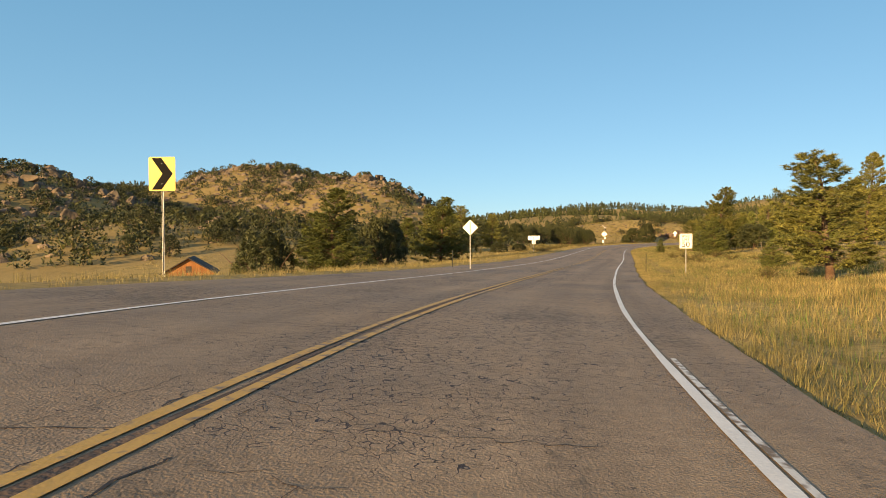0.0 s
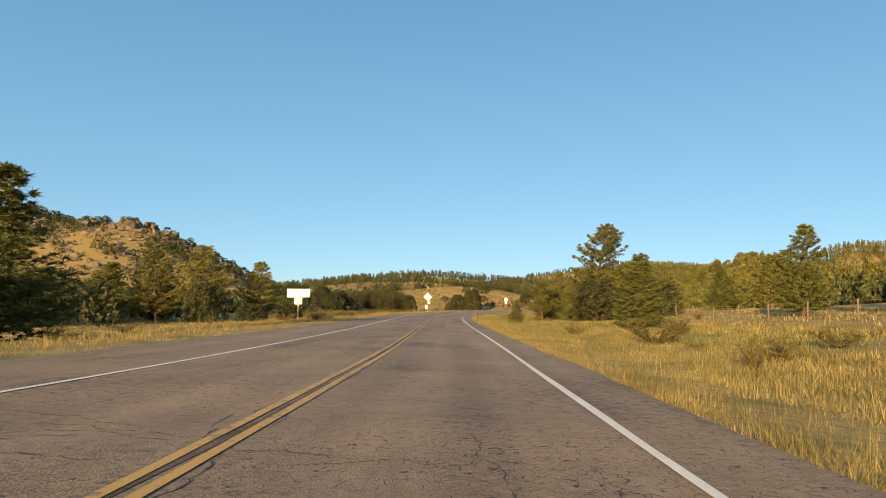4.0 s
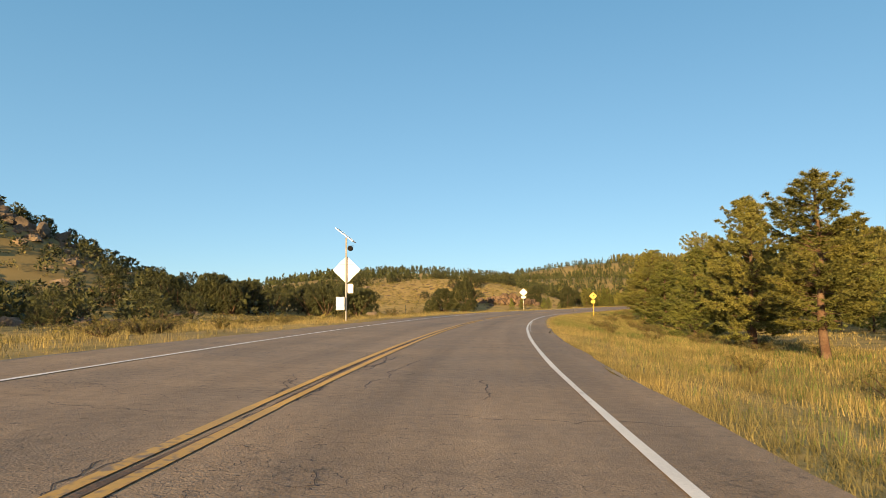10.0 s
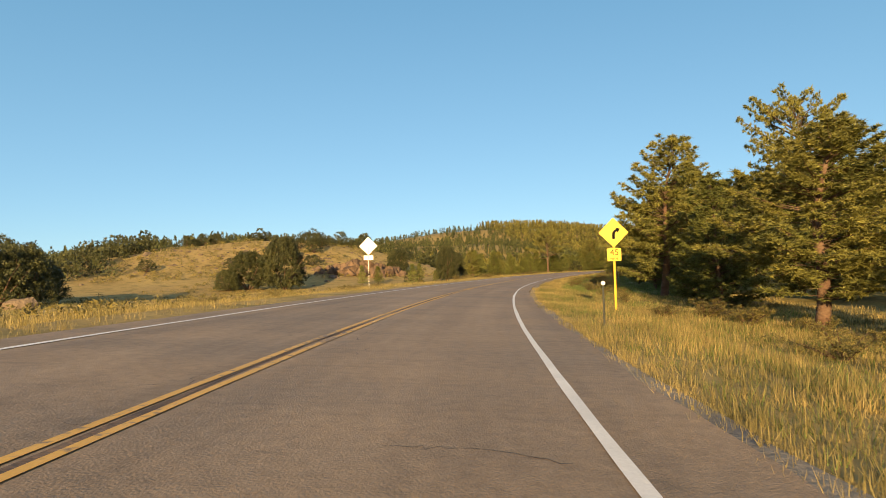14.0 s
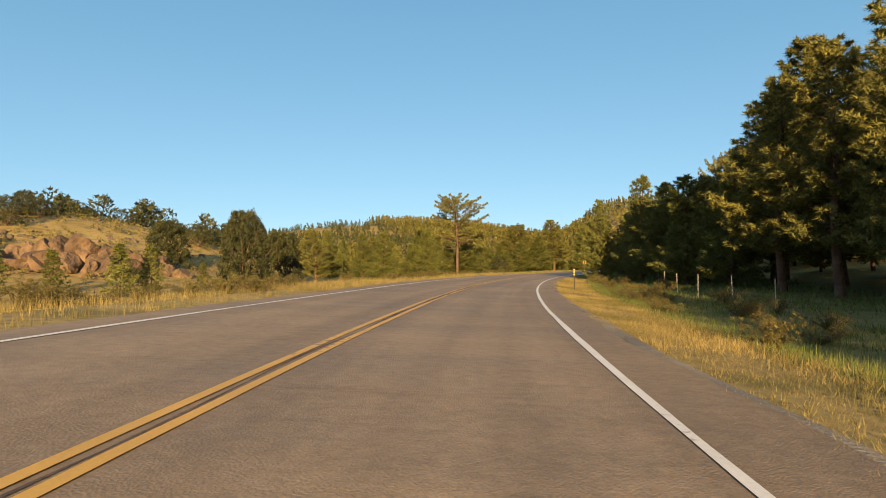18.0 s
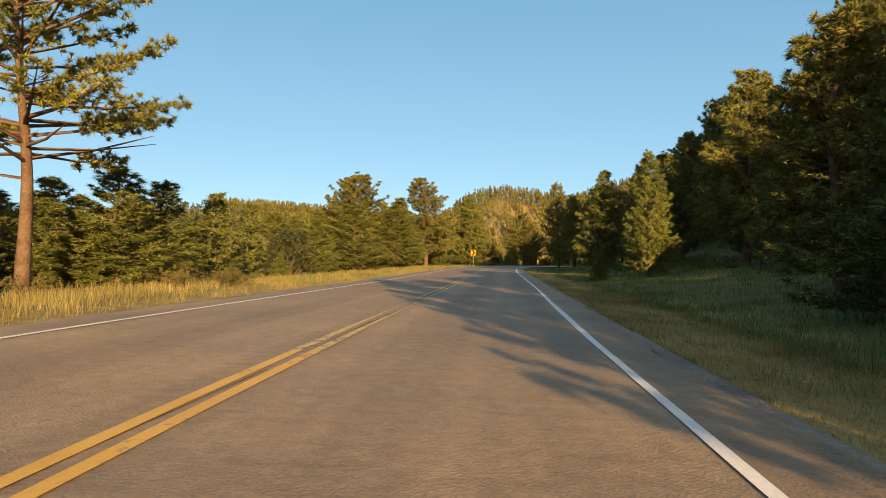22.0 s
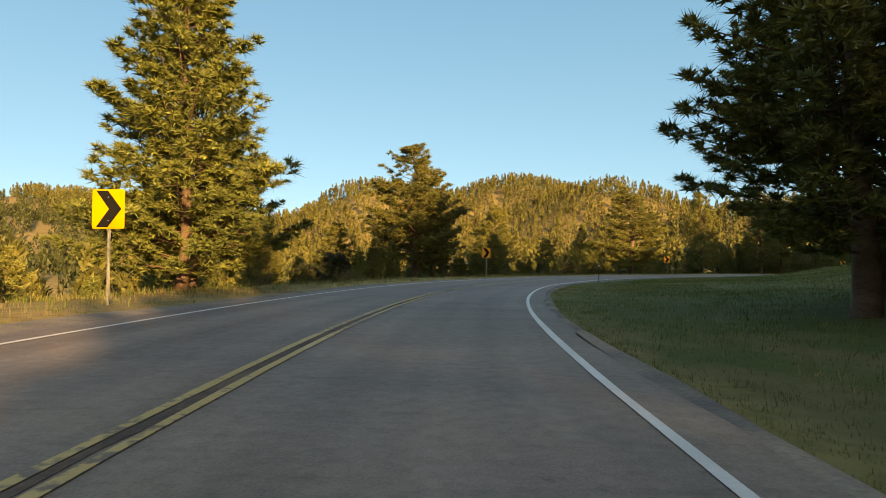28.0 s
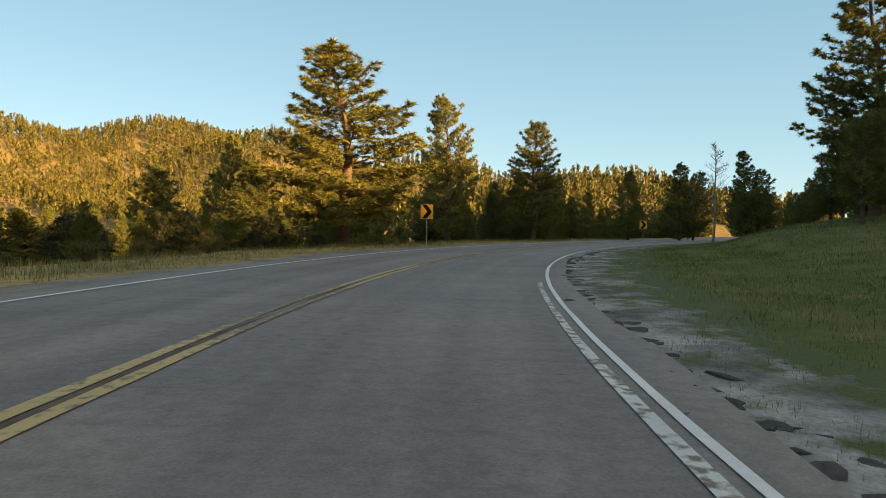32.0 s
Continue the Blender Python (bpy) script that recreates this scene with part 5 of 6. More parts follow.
# far woods and the scattered junipers of the hills, one mesh for each kind of cover
def far_wood(name, places, tall, broad, blades, seed, mat, label, leaf=0.15):
    r = np.random.RandomState(seed)
    x, y = places[:, 0], places[:, 1]
    z = height(x, y)
    n = len(x)
    h = r.uniform(*tall, n)
    w = h * r.uniform(*broad, n)
    t = r.rand(n, blades) ** 0.85
    a = r.uniform(0, 6.283, (n, blades))
    shape = (1 - t) ** 0.75 * 0.92 + 0.10 if broad[1] < 0.7 else np.sqrt(np.clip(1 - (t * 1.02 - 0.25) ** 2 * 1.6, 0.05, 1))
    rad = w[:, None] * 0.5 * shape * np.sqrt(r.uniform(0.15 if broad[1] < 0.7 else 0.45, 1, (n, blades)))
    c = np.stack([x[:, None] + rad * np.cos(a), y[:, None] + rad * np.sin(a), z[:, None] + h[:, None] * (0.06 + 0.9 * t)], -1).reshape(-1, 3)
    steep = (0.4, 0.85, 0.3) if broad[1] < 0.7 else (0.7, 0.55, 0.5)
    d = np.stack([np.cos(a) * steep[0], np.sin(a) * steep[0], np.full_like(a, steep[1])], -1).reshape(-1, 3) + r.normal(0, steep[2], (n * blades, 3))
    d /= np.linalg.norm(d, axis=1, keepdims=True)
    out = np.stack([np.cos(a), np.sin(a), np.full_like(a, 0.4)], -1).reshape(-1, 3) + r.normal(0, 0.4, d.shape)
    side = np.cross(d, out)
    side /= np.linalg.norm(side, axis=1, keepdims=True)
    ln = (np.repeat(h, blades) * leaf * r.uniform(0.65, 1.35, n * blades))[:, None]
    v = np.stack([c - d * ln * 0.5 + side * ln * 0.36, c - d * ln * 0.5 - side * ln * 0.36, c + d * ln * 0.7], 1).reshape(-1, 3)
    ob = new(name, mesh_of(name, v, np.arange(len(v)).reshape(-1, 3), mat))
    return tagged(ob, label, "trees", kind="stuff")


def scatter(n, x0, x1, y0, y1, keep, seed):
    r = np.random.RandomState(seed)
    p = np.stack([r.uniform(x0, x1, n), r.uniform(y0, y1, n)], 1)
    s, u = road_place(p[:, 0], p[:, 1])
    return p[keep(p[:, 0], p[:, 1], s, u, r.rand(n))]


def band(n, s0, s1, u0, u1, seed):
    r = np.random.RandomState(seed)
    p = on_road(r.uniform(s0, s1, n), r.uniform(u0, u1, n))[:, :2]
    _, u = road_place(p[:, 0], p[:, 1])
    return p[np.abs(u) > min(abs(u0), abs(u1)) - 1]


# the wood inside the bend is added, out of view, to block low sun
far_wood("deep_forest", band(110, 490, 600, 40, 64, 327), (8.5, 11.5), (0.42, 0.56), 320, 328, M_FARWOOD, "dense pine wood added on the rise inside the bend for shade", leaf=0.1)
far_wood("deep_forest", band(110, 590, 790, 40, 72, 329), (7.5, 10.5), (0.42, 0.56), 320, 330, M_FARWOOD, "dense pine wood added on the rise inside the bend for shade", leaf=0.1)
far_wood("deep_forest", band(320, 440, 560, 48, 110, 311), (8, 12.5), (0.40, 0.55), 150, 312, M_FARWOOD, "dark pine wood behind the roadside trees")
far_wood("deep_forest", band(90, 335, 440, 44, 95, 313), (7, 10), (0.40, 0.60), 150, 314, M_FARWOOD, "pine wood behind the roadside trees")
far_wood("deep_forest", band(330, 560, 820, 42, 105, 321), (7, 10), (0.42, 0.58), 130, 322, M_FARWOOD, "pine wood added on the rise inside the bend for shade")
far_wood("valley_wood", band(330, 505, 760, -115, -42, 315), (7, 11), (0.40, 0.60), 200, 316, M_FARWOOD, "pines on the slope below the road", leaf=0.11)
far_wood("pasture_wood", np.array([q for q in band(130, 112, 215, -85, -34, 317) if q[1] > 62]), (3, 6), (0.75, 1.05), 300, 318, M_JUNIPER, "junipers and pines beyond the pasture", leaf=0.09)
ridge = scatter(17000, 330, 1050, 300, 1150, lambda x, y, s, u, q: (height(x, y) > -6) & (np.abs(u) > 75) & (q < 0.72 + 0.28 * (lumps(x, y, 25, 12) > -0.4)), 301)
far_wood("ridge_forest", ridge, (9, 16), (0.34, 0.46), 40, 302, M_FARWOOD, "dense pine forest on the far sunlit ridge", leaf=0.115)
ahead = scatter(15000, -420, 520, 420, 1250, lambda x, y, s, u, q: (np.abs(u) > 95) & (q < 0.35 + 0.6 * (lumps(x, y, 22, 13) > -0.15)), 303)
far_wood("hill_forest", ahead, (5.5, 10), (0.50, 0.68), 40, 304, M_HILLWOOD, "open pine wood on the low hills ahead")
slope = scatter(10500, -420, -30, 30, 440, lambda x, y, s, u, q: (u < -48) & ((x < -85) | (y > 70)) & (q < 0.30 + 0.5 * (lumps(x, y, 9, 14) > 0.2)), 305)
far_wood("hillside_junipers", slope, (1.8, 4.8), (0.95, 1.3), 84, 306, M_JUNIPER, "dark junipers scattered over the rocky hillside", leaf=0.17)
scrub = scatter(5500, -330, -40, 40, 400, lambda x, y, s, u, q: (u < -44) & ((x < -75) | (y > 80)) & (q < 0.5 + 0.5 * (lumps(x, y, 6, 16) > 0)), 319)
far_wood("hillside_scrub", scrub, (0.5, 1.5), (1.2, 2.0), 16, 320, M_SHRUB, "low brown and olive scrub over the stony hillside", leaf=0.34)
mound = scatter(1500, -20, 62, 322, 376, lambda x, y, s, u, q: (u < -42) & (q < 0.8), 323)
far_wood("mound_scrub", mound, (0.3, 1.0), (1.2, 2.0), 22, 324, M_SHRUB, "low scrub dotted over the grassy mound", leaf=0.3)
meadow = scatter(2600, -70, 24, 125, 335, lambda x, y, s, u, q: (u < -13) & (u > -75) & (q < 0.25 + 0.65 * (lumps(x, y, 5, 17) > 0.1)), 325)
far_wood("meadow_scrub", meadow, (0.25, 0.8), (1.3, 2.2), 26, 326, M_SHRUB, "low olive scrub and weeds dotted over the meadow", leaf=0.3)
basin = scatter(1500, -60, 130, 330, 520, lambda x, y, s, u, q: (u < -60) & (((x - 20) / 42) ** 2 + ((y - 350) / 28) ** 2 > 1) & (q < 0.25 + 0.6 * (lumps(x, y, 14, 15) > 0.0)), 307)
far_wood("meadow_edge_wood", basin, (3.5, 7), (0.75, 1.05), 130, 308, M_JUNIPER, "junipers and pines at the edge of the meadow", leaf=0.11)
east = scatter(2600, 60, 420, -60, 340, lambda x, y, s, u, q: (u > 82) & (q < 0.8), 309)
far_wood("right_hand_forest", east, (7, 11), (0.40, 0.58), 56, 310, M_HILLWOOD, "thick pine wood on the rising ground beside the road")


# ---- signs and posts ----
def heading_at(x, y):
    s, _ = road_place(x, y)
    return float(np.degrees(np.interp(s[0], CS, CH)))


def thing(name, x, y, turn, label, category, group="", z=None):
    """An empty at a thing's base; turn 0 faces traffic that comes along the road."""
    ob = new(name)
    ob.empty_display_size = 0.2
    ob.matrix_basis = pose(x, y, float(height(x, y)[0]) if z is None else z, 0, 0, turn)
    return tagged(ob, label, category, group)


def lettering(name, text, size, mat, parent, at, wide=1.0):
    """A word whose letters are parts of their own, centred at a place."""
    glyphs, x = [], 0.0
    for ch in text:
        cu = bpy.data.curves.new(name, "FONT")
        cu.body, cu.size, cu.align_y, cu.extrude = ch, size, "CENTER", 0.001
        tmp = bpy.data.objects.new(name, cu)
        scene.collection.objects.link(tmp)
        bpy.context.view_layer.update()
        me = bpy.data.meshes.new_from_object(tmp.evaluated_get(bpy.context.evaluated_depsgraph_get()))
        bpy.data.objects.remove(tmp)
        me.materials.clear(), me.materials.append(mat)
        xs = [v.co.x for v in me.vertices]
        glyphs.append((me, x - min(xs)))
        x += max(xs) - min(xs) + size * 0.085
    for me, shift in glyphs:
        ob = part(name, me, mat, parent)
        ob.matrix_basis = Matrix.Translation((at[0] + (shift - (x - size * 0.085) / 2) * wide, at[1], at[2])) @ pose(0, 0, 0, 90, 0, 0) @ Matrix.Diagonal((wide, 1, 1, 1))


def u_post(bm, tall, wide=0.07, deep=0.035, y=0.03):
    """A folded steel channel post."""
    box(bm, (wide, 0.006, tall + 0.4), (0, y + deep, (tall - 0.4) / 2))
    for sx in (-1, 1):
        box(bm, (0.006, deep, tall + 0.4), (sx * wide * 0.36, y + deep / 2, (tall - 0.4) / 2))
        box(bm, (wide * 0.16, 0.006, tall + 0.4), (sx * wide * 0.44, y, (tall - 0.4) / 2))
    return bm


def bolt(parent, x, y, z):
    part("bolt", rod(bmesh.new(), 0.014, 0.012, (x, y, z), (x, y - 0.012, z), 6), M_STEEL, parent)


def chevron_sign(x, y, top, w, h, turn, label, tint=None):
    ob = thing("chevron_sign", x, y, turn, label, "road sign", "chevron signs of the bends")
    z0 = ob.matrix_basis.translation.z
    tall = top - z0
    part("post", u_post(bmesh.new(), tall - 0.05, 0.055), M_STEEL, ob, "galvanised channel post")
    panel = part("panel", plate(bmesh.new(), [(a, b + tall - h / 2) for a, b in rounded(w, h, 0.045)], 0.004), tint or M_SIGN_YELLOW, ob, "yellow reflective panel")
    arrow = [(-0.42, -0.5), (-0.02, -0.5), (0.44, 0), (-0.02, 0.5), (-0.42, 0.5), (0.02, 0)]
    part("arrow", plate(bmesh.new(), [(a * w * 0.92, b * h * 0.93 + tall - h / 2) for a, b in arrow], 0.002, -0.003), M_SIGN_BLACK, panel, "black chevron pointing right")
    for k in (-0.3, 0.3):
        bolt(panel, 0, -0.002, tall - h / 2 + k * h)
    return ob


def diamond(w):
    r = 0.05
    pts = rounded(w / 1.4142, w / 1.4142, r)
    c = math.cos(radians(45))
    return [(c * (a - b), c * (a + b)) for a, b in pts]


def sign_back(x, y, centre, w, turn, label, plate_below=None, post=M_STEEL):
    """A diamond sign seen from behind: bare metal, stiffeners and post."""
    ob = thing("warning_sign", x, y, turn, label, "road sign", "diamond warning signs")
    tall = centre - ob.matrix_basis.translation.z
    part("post", u_post(bmesh.new(), tall + w * 0.42, 0.038, 0.022), post, ob, "steel channel post")
    part("panel", plate(bmesh.new(), [(a, b + tall) for a, b in diamond(w)], 0.004), M_ALU, ob, "bare aluminium back of the panel")
    for k in (-0.2, 0.2):
        part("stiffener", box(bmesh.new(), (w * 0.5, 0.02, 0.04), (0, 0.016, tall + k * w)), M_ALU, ob)
    if plate_below:
        bw, bh = plate_below
        part("plate", plate(bmesh.new(), [(a, b + tall - w / 2 - bh / 2 - 0.03) for a, b in rounded(bw, bh, 0.03)], 0.004), M_ALU, ob, "small bare metal plate below")
    return ob


chevron_sign(-12.2, -42.5, 4.95, 0.80, 1.0, 12, "yellow chevron sign on a thin pale post at the road edge", M_SIGN_LIME)
chevron_sign(159.6, 392.1, 3.28, 0.82, 0.95, -52, "yellow chevron sign in front of a tall pine")
chevron_sign(200.1, 413.6, 3.17, 0.78, 0.93, -60, "weathered yellow chevron sign at the outer edge of the bend")
chevron_sign(243.3, 415.7, 3.08, 0.78, 0.92, -74, "bright yellow chevron sign before dark pines")
chevron_sign(278.0, 400.9, 2.78, 0.76, 0.90, -100, "small yellow chevron sign at the far end of the bend")
sign_back(-7.5, -20.6, 3.08, 0.95, 180 + 3, "unpainted back of a diamond warning sign in the verge")
sign_back(28.0, 228.2, 3.30, 1.72, 180 - 16, "bright bare back of a large diamond warning sign", plate_below=(0.9, 0.42))

# speed limit sign
sp = thing("speed_limit_sign", 5.5, -14.3, -3, "white speed limit fifty sign on a thin post in golden grass", "road sign")
zc = 2.2 - sp.matrix_basis.translation.z
part("post", u_post(bmesh.new(), zc + 0.42, 0.05, 0.025), M_STEEL, sp)
pn = part("panel", plate(bmesh.new(), [(a, b + zc) for a, b in rounded(0.78, 0.96, 0.05)], 0.004), M_SIGN_WHITE, sp, "white reflective panel")
for w_, h_, sx, sz in ((0.72, 0.012, 0, 0.45), (0.72, 0.012, 0, -0.45), (0.012, 0.90, 0.36, 0), (0.012, 0.90, -0.36, 0)):
    part("border", box(bmesh.new(), (w_, 0.002, h_), (sx, -0.002, zc + sz)), M_SIGN_BLACK, pn)
lettering("letter", "SPEED", 0.215, M_SIGN_BLACK, pn, (0, -0.004, zc + 0.30), 0.92)
lettering("letter", "LIMIT", 0.215, M_SIGN_BLACK, pn, (0, -0.004, zc + 0.09), 0.92)
lettering("numeral", "50", 0.50, M_SIGN_BLACK, pn, (0, -0.004, zc - 0.23), 1.0)

# curve warning with advisory speed
cw = thing("curve_warning_sign", 32.8, 190.8, -18, "yellow curve warning diamond with advisory speed plate on a yellow post", "road sign")
zc = 1.95 - cw.matrix_basis.translation.z
part("post", u_post(bmesh.new(), zc + 0.45, 0.085), M_POST_YELLOW, cw, "yellow painted channel post")
pn = part("panel", plate(bmesh.new(), [(a, b + zc) for a, b in diamond(1.22)], 0.004), M_SIGN_LIME, cw, "bright yellow diamond panel")
bend = [(-0.055, -0.27), (0.055, -0.27), (0.055, -0.06), (0.075, 0.0), (0.13, 0.05), (0.17, -0.015), (0.27, 0.155), (0.08, 0.20), (0.105, 0.135), (0.01, 0.08), (-0.05, 0.0), (-0.055, -0.06)]
part("arrow", plate(bmesh.new(), [(a, b + zc) for a, b in bend], 0.002, -0.003), M_SIGN_BLACK, pn, "black arrow bending right")
ap = part("speed_plate", plate(bmesh.new(), [(a, b + zc - 0.90) for a, b in rounded(0.56, 0.52, 0.04)], 0.004), M_SIGN_LIME, cw, "square yellow advisory plate")
lettering("numeral", "45", 0.36, M_SIGN_BLACK, ap, (0, -0.004, zc - 0.82), 1.0)
lettering("letter", "M.P.H.", 0.13, M_SIGN_BLACK, ap, (0, -0.004, zc - 1.07), 1.0)

# guide sign seen from behind
gs_ = thing("guide_sign", -11.2, 48.2, 180 - 1, "white-lit back of a wide guide sign with a smaller plate below", "road sign")
zc = 2.15 - gs_.matrix_basis.translation.z
part("post", u_post(bmesh.new(), zc + 0.2, 0.09), M_STEEL, gs_)
part("panel", plate(bmesh.new(), [(a, b + zc) for a, b in rounded(1.95, 0.72, 0.06)], 0.005), M_ALU, gs_, "wide bare metal panel")
# the bar's dark colour stands for the shadow line along it
part("stiffener", box(bmesh.new(), (1.4, 0.03, 0.05), (0, 0.022, zc + 0.18)), M_POST_DARK, gs_, "steel bar across the back, coloured dark as its shadow")
part("plate", plate(bmesh.new(), [(a, b + zc - 0.66) for a, b in rounded(0.66, 0.56, 0.05)], 0.005), M_ALU, gs_, "smaller bare metal plate")

# flashing-light warning sign with its solar panel
so = thing("solar_warning_sign", -0.3, 126.6, 180 - 8, "back of a solar-powered flashing warning sign with a pale cabinet", "road sign")
z0 = so.matrix_basis.translation.z
zc = 2.86 - z0
part("pole", rod(bmesh.new(), 0.055, 0.055, (0, 0.09, -0.4), (0, 0.09, 5.0), 12), M_STEEL, so, "grey steel pole")
part("panel", plate(bmesh.new(), [(a, b + zc) for a, b in diamond(1.68)], 0.005), M_ALU, so, "large bare aluminium diamond")
for k in (-0.36, 0.32):
    part("stiffener", box(bmesh.new(), (0.9, 0.03, 0.05), (0, 0.022, zc + k)), M_STEEL, so)
lamp_case = part("beacon", rod(bmesh.new(), 0.15, 0.15, (-0.25, 0.0, zc + 1.28), (-0.25, 0.22, zc + 1.28), 16), M_SIGN_BLACK, so, "black round beacon housing")
part("lens", rod(bmesh.new(), 0.13, 0.12, (-0.25, -0.01, zc + 1.28), (-0.25, -0.03, zc + 1.28), 16), M_RED, lamp_case, "dark red lens")
part("visor", box(bmesh.new(), (0.30, 0.20, 0.02), (-0.25, -0.1, zc + 1.45)), M_SIGN_BLACK, lamp_case)
tilt = pose(0.05, 0.09, 5.15, 0, -38, 0)
frame_ = part("solar_panel", box(bmesh.new(), (1.30, 0.85, 0.035), bevel=0.006), M_SOLAR, so, "tilted dark solar panel", tilt)
for k in (-1, 1):
    part("frame", box(bmesh.new(), (1.34, 0.03, 0.05), (0, k * 0.43, 0)), M_ALU, frame_)
    part("frame", box(bmesh.new(), (0.03, 0.86, 0.05), (k * 0.66, 0, 0)), M_ALU, frame_)
cab = part("cabinet", box(bmesh.new(), (0.50, 0.30, 0.78), (0.28, 0.24, 1.05), bevel=0.012), M_SIGN_WHITE, so, "pale metal cabinet on the pole")
part("door", box(bmesh.new(), (0.44, 0.012, 0.70), (0.28, 0.395, 1.05), bevel=0.004), M_SIGN_WHITE, cab)
part("plate", plate(bmesh.new(), [(a - 0.2, b + zc - 1.12) for a, b in rounded(0.42, 0.55, 0.03)], 0.004), M_ALU, so, "small metal plate")


def delineator(x, y, tall, label, reflectors, mat):
    ob = thing("delineator_post", x, y, heading_at(x, y), label, "marker post", "roadside marker posts")
    part("post", u_post(bmesh.new(), tall, 0.045, 0.025), M_POST_DARK, ob, "dark steel channel post")
    for k in range(reflectors):
        part("reflector", rod(bmesh.new(), 0.055, 0.05, (0, 0.03, tall - 0.07 - 0.15 * k), (0, 0.012, tall - 0.07 - 0.15 * k), 12), mat, ob)
    return ob


for x, y, tall, n in ((2.9, -16.6, 1.2, 0), (5.6, 69.8, 1.25, 1), (72.6, 274.6, 1.3, 3), (135.4, 351.0, 1.35, 3)):
    delineator(x, y, tall, "dark marker post with amber reflectors in the verge" if n else "plain dark marker post in the verge", n, M_AMBER)
for x, y, tall in ((27.3, 181.6, 1.2), (195.4, 399.3, 1.3)):
    delineator(x, y, tall, "slim marker post with a white reflector in the grass", 1, M_REFLECT)
for x, y in ((-9.4, -17.3), (70.0, 307.4), (129.0, 365.4), (133.5, 371.0), (196.6, 416.0), (3.0, 152.0)):
    delineator(x, y, 1.15, "dark marker post on the outer verge", 0, M_REFLECT)


# ---- pasture fence ----
fence = thing("wire_fence", 0, 0, 0, "weathered wooden posts with three wires across the pasture", "fence", z=0)
fs = np.arange(98, 190, 5.2)
fp = [on_road(s, 27.5 + 2.0 * math.sin(s * 0.03)) for s in fs]
fz = height(np.array([p[0] for p in fp]), np.array([p[1] for p in fp]))
post_me = bpy.data.meshes.new("post")
bm = rod(bmesh.new(), 0.065, 0.055, (0, 0, -0.4), (0, 0, 1.25), 8)
bm.to_mesh(post_me), bm.free(), post_me.materials.append(M_WOOD)
for p, z in zip(fp, fz):
    part("fence_post", post_me, M_WOOD, fence, at=pose(p[0], p[1], z, tree_rng.normal(0, 2), tree_rng.normal(0, 2), 0))
for k in (0.45, 0.8, 1.15):
    v, f = tube([(p[0], p[1], z + k) for p, z in zip(fp, fz)], [0.008] * len(fp), 4)
    part("wire", mesh_of("wire", np.array(v), np.array(f), M_STEEL), M_STEEL, fence, "thin grey wire")


steel_fence = thing("steel_post_fence", 0, 0, 0, "thin pale steel fence posts in the shaded ditch", "fence", "", z=0)
for s in (398, 404, 407.5, 413, 419, 424.5, 430, 436, 441):
    p = on_road(s, 12.6 + 0.5 * math.sin(s))
    part("fence_post", u_post(bmesh.new(), 1.25, 0.04, 0.025), M_STEEL, steel_fence, at=pose(p[0], p[1], float(height(p[0], p[1])[0]), tree_rng.normal(0, 2), tree_rng.normal(0, 2), 40))


# ---- small wooden building beyond the road ----
barn = thing("wooden_shed", -46.2, 6.6, 30, "orange stained wooden shed with a dark gable roof", "shed", z=-3.4)
BW, BL, EV, RG = 5.2, 6.4, 1.9, 3.45
for y0 in (-BL / 2, BL / 2):
    gable = part("gable_wall", plate(bmesh.new(), [(-BW / 2, -0.5), (BW / 2, -0.5), (BW / 2, EV), (0, RG), (-BW / 2, EV)], 0.12, y0 - (0.12 if y0 > 0 else 0)), M_BARN, barn)
    if y0 < 0:
        for k in range(22):
            xk = -BW / 2 + 0.15 + k * BW / 22
            top = EV + (RG - EV) * (1 - abs(xk) / (BW / 2)) - 0.05
            part("board", box(bmesh.new(), (BW / 22 - 0.025, 0.025, top + 0.4), (xk, y0 - 0.016, (top - 0.4) / 2)), M_BARN, gable)
        part("hatch", box(bmesh.new(), (0.6, 0.03, 0.7), (0, y0 - 0.045, 2.3), bevel=0.005), M_BARN_ROOF, gable, "dark loft hatch")
        part("door", box(bmesh.new(), (1.5, 0.04, 1.7), (-1.0, y0 - 0.05, 0.8), bevel=0.005), M_BARN, gable)
for sx in (-1, 1):
    part("side_wall", box(bmesh.new(), (0.12, BL - 0.26, EV + 0.5), (sx * (BW / 2 - 0.06), 0, EV / 2 - 0.25)), M_BARN, barn)
    a = math.atan2(RG - EV, BW / 2)
    run = math.hypot(RG - EV, BW / 2) + 0.45
    part("roof", box(bmesh.new(), (run, BL + 0.8, 0.10)), M_BARN_ROOF, barn, "dark shingled roof slope",
              Matrix.Translation((sx * (BW / 4 + 0.16), 0, (RG + EV) / 2 + 0.02)) @ pose(0, 0, 0, 0, sx * math.degrees(a), 0))


# ---- granite ----
def boulder(seed, stone=M_ROCK):
    r = np.random.RandomState(seed)
    bm = bmesh.new()
    bmesh.ops.create_icosphere(bm, subdivisions=3, radius=1.0)
    cuts = [(Vector(r.normal(0, 1, 3)).normalized(), r.uniform(0.30, 0.72)) for _ in range(11)]
    for v in bm.verts:
        p = v.co.copy()
        for n, d in cuts:
            over = p.dot(n) - d
            if over > 0:
                p -= n * over * 0.97
        p *= 1 + 0.14 * noise.noise(p * 3.1 + Vector((seed, 0, 0)))
        v.co = p
    me = bpy.data.meshes.new("boulder")
    bm.to_mesh(me), bm.free()
    me.materials.append(stone)
    return me


BOULDERS = [boulder(k) for k in range(7)]
RED_BOULDERS = [boulder(k, M_RED_ROCK) for k in range(20, 25)]
rock_rng = np.random.RandomState(77)


